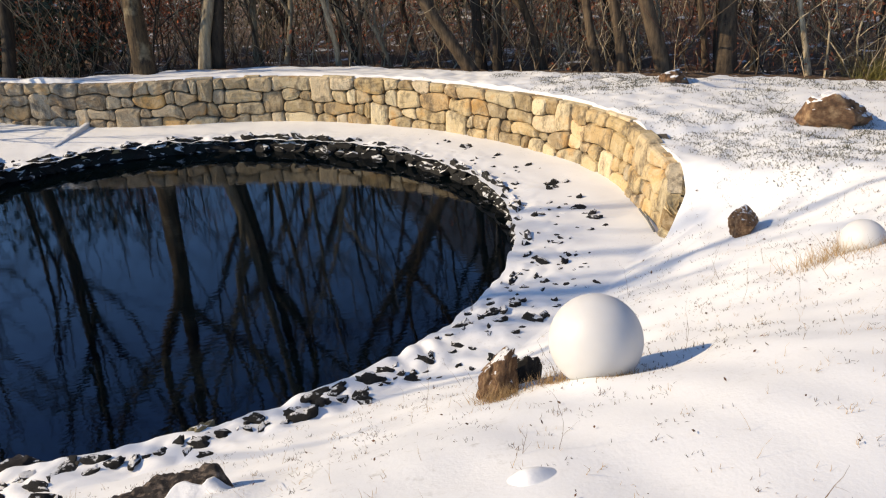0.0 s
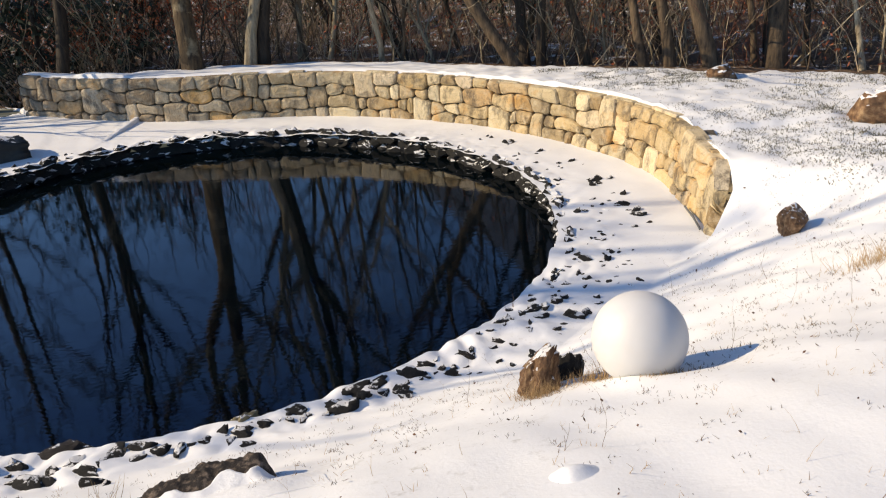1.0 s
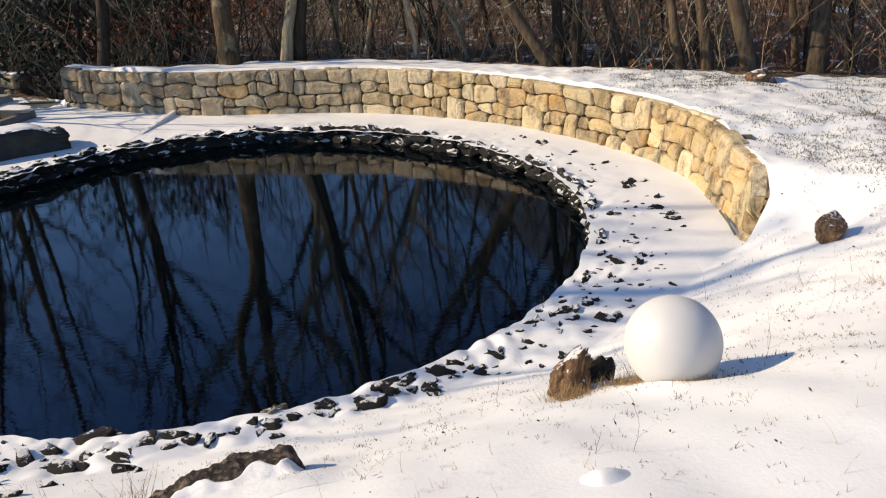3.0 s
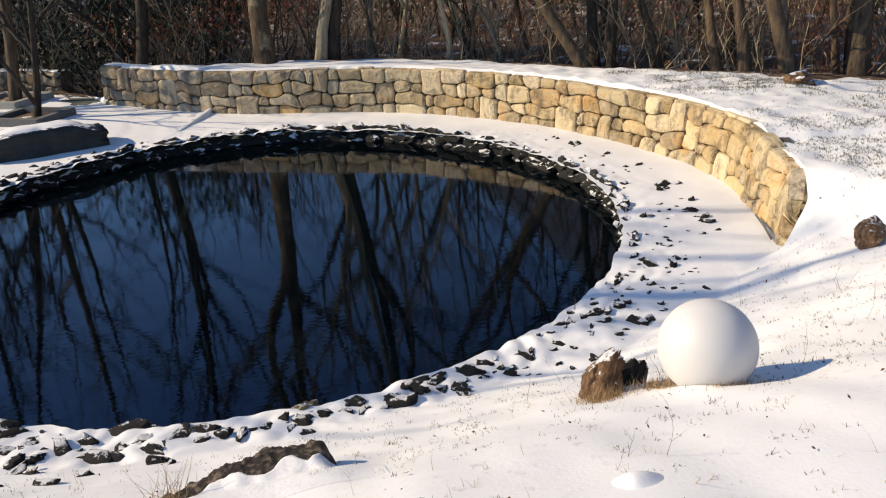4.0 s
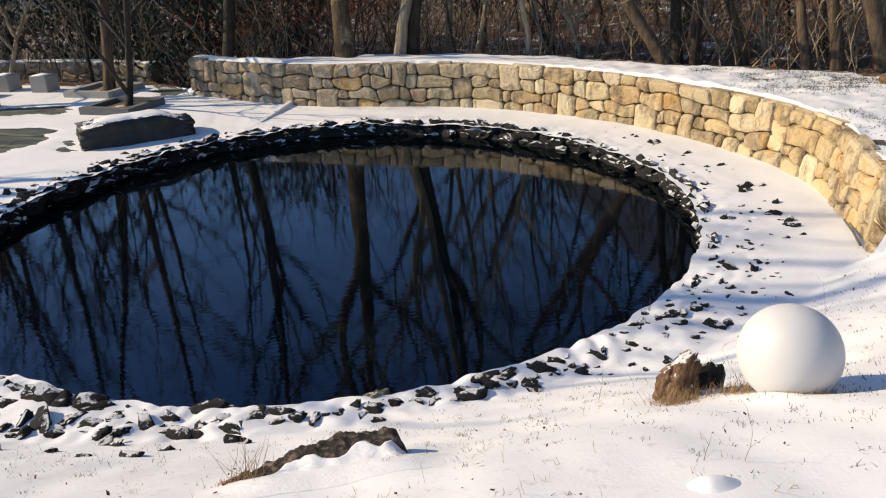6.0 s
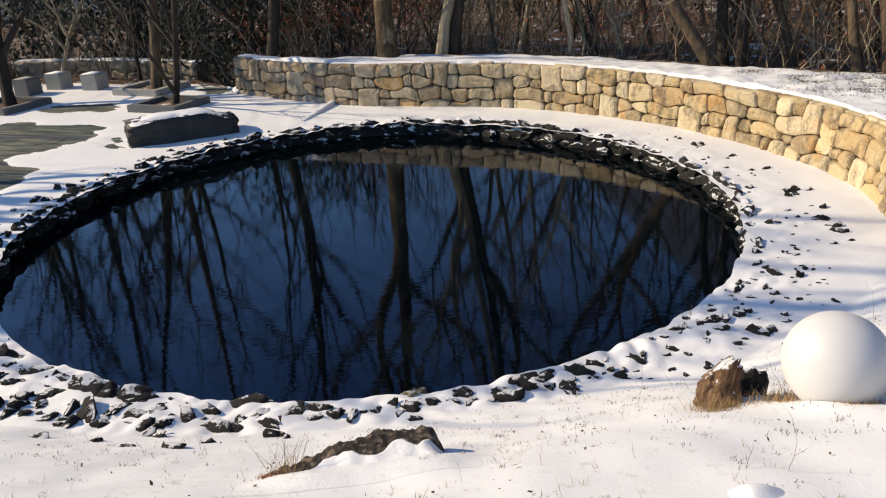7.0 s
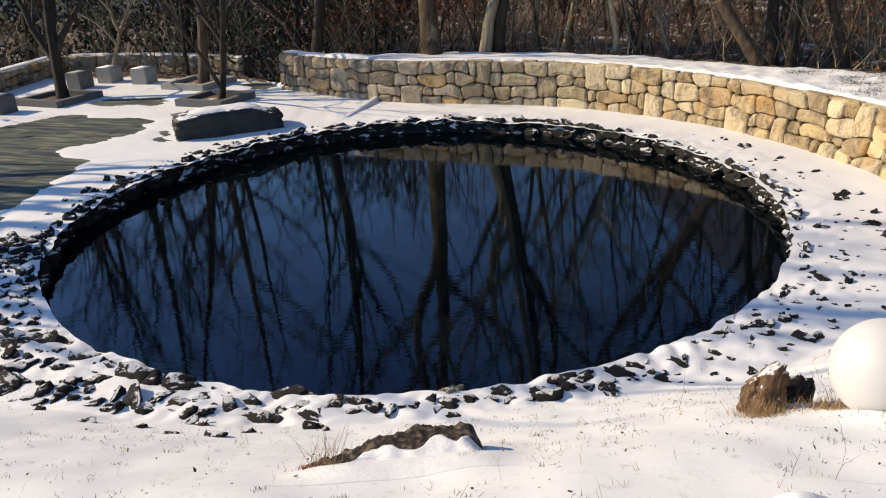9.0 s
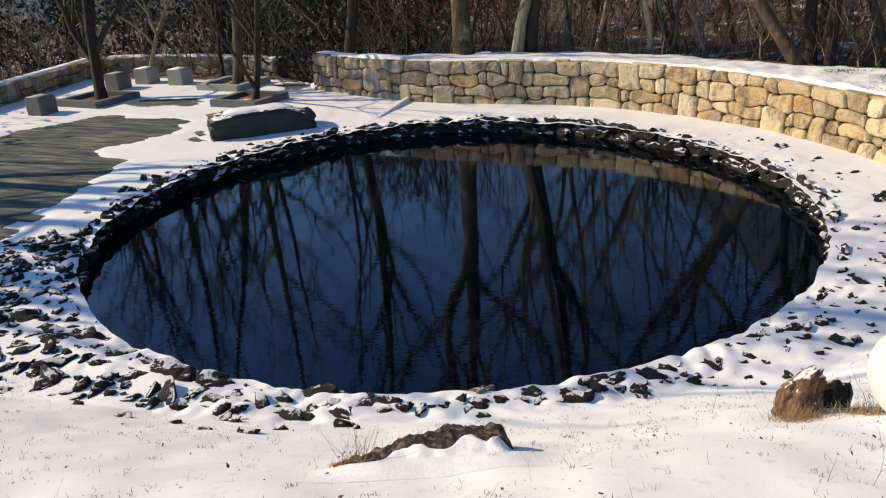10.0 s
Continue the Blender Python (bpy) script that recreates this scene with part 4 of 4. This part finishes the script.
def make_paving():
    rng = random.Random(31)
    root = empty("paving", Matrix(), "grey-green slate paving with patches of melting snow", "paving", kind="structure")
    mat = paver_material()

    def slab(l, w):
        bm = bmesh.new()
        bmesh.ops.create_cube(bm, size=1)
        for v in bm.verts:
            v.co = Vector((v.co.x * (l - 0.012), v.co.y * (w - 0.012), v.co.z * 0.05 - 0.025))
        me = bpy.data.meshes.new("paver")
        bm.to_mesh(me)
        bm.free()
        me.materials.append(mat)
        return me

    w = 0.255
    slabs = {l: slab(l, w) for l in (0.9, 1.2, 1.5)}
    c, sn = math.cos(TURN), math.sin(TURN)
    for j in range(-30, 30):
        u = -9 + rng.random()
        while u < 9:
            l = rng.choice((0.9, 1.2, 1.5))
            x, y = -5.5 + (u + l / 2) * c - j * w * sn, 13.5 + (u + l / 2) * sn + j * w * c
            u += l
            r, th = math.hypot(x - POND.x, y - POND.y), math.atan2(y - POND.y, x - POND.x)
            near = any(bare(x + a * c - b * sn, y + a * sn + b * c) for a in (-.9, -.6, -.3, 0, .3, .6, .9) for b in (-.3, 0, .3))
            if near and r > RIM + 1.0 and r < edge_at(th)[0] - 0.4:
                place("paver", slabs[l], (x, y, -0.004 + rng.uniform(-.003, .003)), (1, 1, 1), (rng.gauss(0, .002), rng.gauss(0, .002), TURN), root)


def bevel_box(bm, x0, y0, z0, x1, y1, z1, b=0.012):
    g = bmesh.ops.create_cube(bm, size=1)["verts"]
    for v in g:
        v.co = Vector((x0 + (v.co.x + .5) * (x1 - x0), y0 + (v.co.y + .5) * (y1 - y0), z0 + (v.co.z + .5) * (z1 - z0)))
    es = list({e for v in g for e in v.link_edges})
    bmesh.ops.bevel(bm, geom=es, offset=b, segments=2, affect="EDGES")


def planter(x, y, a, b, material, label):
    """A square tree pit framed by four granite kerbs, with soil and snow inside."""
    root = empty("tree_planter", pose(x, y, 0, 0, 0, -28), label, "planter", "granite tree planters on the patio")
    k = 0.16
    for x0, y0, x1, y1 in ((-a, -b, a, -b + k), (-a, b - k, a, b), (-a, -b + k + .002, -a + k, b - k - .002), (a - k, -b + k + .002, a, b - k - .002)):
        bm = bmesh.new()
        bevel_box(bm, x0, y0, -0.05, x1, y1, 0.15)
        part("kerb", bm, material, root, smooth=False)
    bm = bmesh.new()
    bevel_box(bm, -a + k, -b + k, -0.05, a - k, b - k, 0.07, 0.01)
    part("soil", bm, M_LITTER, root, "soil dusted with snow")


planter(-7.5, 17.5, .66, .62, M_CONC2, "dark granite kerbed planter with a leaning tree")
planter(-4.67, 18.45, .62, .60, M_CONC, "grey granite kerbed planter with a straight tree")
planter(-3.86, 16.36, .60, .56, M_CONC2, "grey granite kerbed planter with a slim tree")
at(tree("bare_tree", 71, 8, .13, (-.02, .02), 0.12, M_DARKBARK, "dark crooked tree growing in a patio planter", limbs=12, bend=0.07), -7.42, 17.55, 0.0, z=0.05)
at(tree("bare_tree", 72, 11, .125, (.11, .02), 0.38, M_BARK, "straight brown tree growing in a patio planter", limbs=9, bend=0.015), -4.60, 18.5, 0, z=0.05)
at(tree("bare_tree", 73, 6.5, .075, (.22, .04), 0.09, M_DARKBARK, "slim forked tree growing in a patio planter", limbs=13, bend=0.05, stems=4), -3.80, 16.4, 0.0, z=0.05)
for i, (x, y, h) in enumerate(((-12.6, 10.8, 12), (-13.8, 11.8, 12), (-12.2, 13.0, 11), (-12.6, 9.9, 13))):
    at(tree("bare_tree", 90 + i, h, .18, (.05, -.02), 0.2, M_DARKBARK, "tall bare tree beyond the patio", limbs=9, twigs=4, level3=2, stems=2), x, y, i)


for i, (x, y, h, lean) in enumerate(((-9.2, 26.0, 15, (.06, 0)), (-12.0, 26.5, 15, (.08, 0)), (-15.5, 25.0, 16, (.1, 0)))):
    at(tree("bare_tree", 110 + i, h, .2, lean, 0.2, M_DARKBARK, "tall dark many-limbed tree behind the low walls", limbs=14, twigs=5, level3=3, stems=4), x, y, i)


def seat(x, y, turn, material, label):
    root = empty("stone_seat", pose(x, y, -0.01, 0, 0, turn), label, "seat", "cube seats on the patio")
    bm = bmesh.new()
    bevel_box(bm, -.215, -.215, 0, .215, .215, .39, 0.015)
    for v in bm.verts:
        v.co += Vector((n3(v.co.x * 9, v.co.y * 9, v.co.z * 9), n3(v.co.y * 9, v.co.x * 9, v.co.z * 9), 0)) * 0.006
    part("block", bm, material, root, smooth=False)
    bm = bmesh.new()
    bevel_box(bm, -.19, -.19, .388, .19, .19, .402, 0.006)
    part("snow_film", bm, M_CLEAN if material is M_CONC else M_CONC, root, "thin frost on the top")


seat(-7.12, 19.72, -22, M_CONC, "pale granite cube seat beside the low wall")
seat(-6.15, 19.25, -22, M_CONC, "pale granite cube seat beside the low wall")
seat(-7.62, 19.12, -26, M_CONC2, "dark granite cube seat in shade")
seat(-8.28, 16.50, -26, M_CONC2, "dark granite cube seat on the snowy patio")


def kerb_strip():
    bm = bmesh.new()
    a, b = Vector((-1.06, 14.2, 0)), Vector((-0.40, 15.85, 0))
    d = (b - a).normalized()
    n = Vector((d.y, -d.x, 0))
    ring = []
    for i in range(9):
        p = a.lerp(b, i / 8)
        hh = 0.015 + 0.085 * i / 8
        ring.append([bm.verts.new(p + n * o + Vector((0, 0, z))) for o, z in ((.05, -.05), (.045, hh - .006), (.03, hh), (-.03, hh), (-.09, -.05))])
    for u, v in zip(ring, ring[1:]):
        for k in range(4):
            bm.faces.new((u[k], u[k + 1], v[k + 1], v[k]))
    bm.faces.new(ring[-1])
    bm.faces.new(ring[0][::-1])
    bmesh.ops.recalc_face_normals(bm, faces=bm.faces)
    ob = mesh_ob("kerb_stone", bm, M_CLEAN, smooth=False)
    tagged(ob, "snow-covered kerb strip rising towards the wall", "kerb")
    bm = bmesh.new()
    tube(bm, [Vector((5.42, 6.97, .045)), Vector((5.29, 6.65, .05)), Vector((5.14, 6.32, .04))], [.012, .013, .012], 8)
    tagged(mesh_ob("pipe", bm, M_CONC2), "thin grey pipe lying at the foot of the wall", "pipe")


kerb_strip()
make_paving()


# ---- grasses and litter ----
def make_grass():
    rng = random.Random(51)

    def scatter(n, lo, hi, a, b, keep=lambda x, y: True):
        out = []
        while len(out) < n:
            x, y = rng.uniform(*lo), rng.uniform(*hi)
            th = math.atan2(y - POND.y, x - POND.x)
            rb = edge_at(th)[0]
            s = math.hypot(x - POND.x, y - POND.y) - rb
            if a < s < b and keep(x, y) and math.hypot(x - POND.x, y - POND.y) < woods_at(th) and (x * x + y * y > 0.5):
                out.append((x, y, ground_z(x, y)))
        return out

    patchy = lambda x, y: n3(x * 0.9, y * 0.9, 41) + 0.5 * n3(x * 2.7, y * 2.7, 42) > 0.05
    terrace = lambda x, y: x > 5.9 and y > 5 and n3(x * 0.5, y * 0.5, 43) + 0.6 * n3(x * 1.7, y * 1.7, 44) > -0.1
    # stubble poking through the snow, in small clusters
    def clusters(spots, many, spread):
        out = []
        for x, y, z in spots:
            for _ in range(rng.randint(2, many)):
                u, v = x + rng.gauss(0, spread), y + rng.gauss(0, spread)
                out.append((u, v, ground_z(u, v)))
        return out

    tagged(blades("grass_stubble", clusters(scatter(520, (-3.5, 9), (1.0, 8), .1, 6, patchy), 12, 0.03), rng, M_DRYWEED, 0.03, 0.9, 0.0020, 2),
           "dark stubble poking through the snow", "grass", kind="stuff")
    tagged(blades("grass_stubble", clusters(scatter(650, (-3, 5.5), (1.0, 5.5), .1, 5), 9, 0.022), rng, plain("dark_stubble", (0.07, 0.05, 0.035), 0.9, 0.4, 20), 0.022, 1.1, 0.0019, 2),
           "short dark stubble poking through the snow", "grass", kind="stuff")
    tagged(blades("grass_stubble", clusters(scatter(380, (-3, 6), (1.0, 6), .1, 5), 7, 0.02), rng, M_STRAW, 0.035, 0.7, 0.0016, 2),
           "straw stubble poking through the snow", "grass", kind="stuff")
    tagged(blades("grass_stubble", clusters(scatter(1500, (4.5, 12), (4, 12), .3, 6, terrace), 14, 0.07), rng, plain("grey_green_stubble", (0.13, 0.13, 0.10), 0.9, 0.4, 9), 0.04, 1.4, 0.007, 2, 1),
           "grey-green tufts poking through thin snow", "grass", kind="stuff")
    tagged(blades("grass_stubble", clusters(scatter(1400, (2.3, 12), (2.4, 11), .2, 6), 7, 0.035), rng, plain("brown_stubble", (0.10, 0.075, 0.05), 0.9, 0.4, 9), 0.026, 1.3, 0.0035, 2, 1),
           "brown stubble and weed ends poking through the snow", "grass", kind="stuff")
    tagged(blades("dry_weeds", scatter(150, (-2.5, 5), (1.2, 5), .2, 4), rng, M_STRAW, 0.10, 0.35, 0.0015, 4, 1), "dry weed stalks standing in the snow", "weeds", kind="stuff")
    tagged(blades("dry_weeds", scatter(26, (1.2, 5), (1.2, 5), .4, 4), rng, M_DRYWEED, 0.30, 0.3, 0.0018, 5, 2), "tall brown weed stalks in the snow", "weeds", kind="stuff")

    def tuft(name, x, y, n, spread, h, label, material=M_STRAW, lean=0.8):
        spots = []
        for _ in range(n):
            u, v = x + rng.gauss(0, spread), y + rng.gauss(0, spread * 0.6)
            spots.append((u, v, ground_z(u, v)))
        tagged(blades(name, spots, rng, material, h, lean, 0.0022, 3), label, "grass", kind="stuff")

    tuft("dry_grass_tuft", 1.93, 3.02, 260, 0.06, 0.09, "tuft of straw-brown grass under the globe")
    tuft("dry_grass_tuft", 2.12, 2.72, 160, 0.08, 0.035, "thin fringe of dry grass under the globe")
    tuft("dry_grass_tuft", 1.64, 3.06, 320, 0.07, 0.11, "brown dead grass at the foot of a rock")
    tuft("dry_grass_tuft", 4.48, 3.58, 420, 0.16, 0.16, "tuft of straw grass beside the small globe")
    tuft("dry_grass_tuft", 4.7, 3.36, 260, 0.14, 0.10, "tuft of straw grass in the snow")
    tuft("dry_weed_clump", -0.46, 2.84, 40, 0.06, 0.22, "clump of thin weed stalks beside the boulder", M_STRAW, 0.35)
    tuft("dry_weed_clump", -0.50, 2.86, 130, 0.05, 0.028, "rusty dead weeds beside the boulder", M_REDTWIG, 0.9)
    tuft("pond_reed", 2.62, 5.58, 5, 0.03, 0.16, "thin dry reed stalks at the pond bank", M_DRYWEED, 0.2)
    tuft("frosted_moss", -3.75, 5.25, 1500, 0.34, 0.02, "frosted grey-green moss beside the stone ring", plain("frosted_moss", (0.22, 0.23, 0.16), 0.9, 0.3, 20), 0.8)
    tuft("bush", 11.9, 9.2, 900, 0.3, 0.5, "yellow-green bush at the edge of the wood", plain("yellow_green_leaf", (0.22, 0.19, 0.05), 0.8, 0.4, 5), 0.6)

    # dead leaves lying on the snow
    verts, faces = [], []
    for x, y, z in scatter(520, (-2.5, 8), (1.2, 8), .1, 5):
        c, a, k = Vector((x, y, z + 0.012)), rng.random() * 6.28, rng.choice((.005, .006, .008, .010, .013))
        u = Vector((math.cos(a), math.sin(a), rng.gauss(0, .4))) * k
        v = Vector((-math.sin(a), math.cos(a), rng.gauss(0, .4))) * k * .6
        b = len(verts)
        verts.extend([c + u, c + v, c - u, c - v, c + Vector((0, 0, k * .2))])
        faces.extend([(b, b + 1, b + 4), (b + 1, b + 2, b + 4), (b + 2, b + 3, b + 4), (b + 3, b, b + 4)])
    tagged(raw("dead_leaves", verts, faces, plain("dead_leaf", (0.10, 0.045, 0.025), 0.8, 0.5, 9), smooth=False), "small dead leaves scattered on the snow", "leaves", kind="stuff")


make_grass()
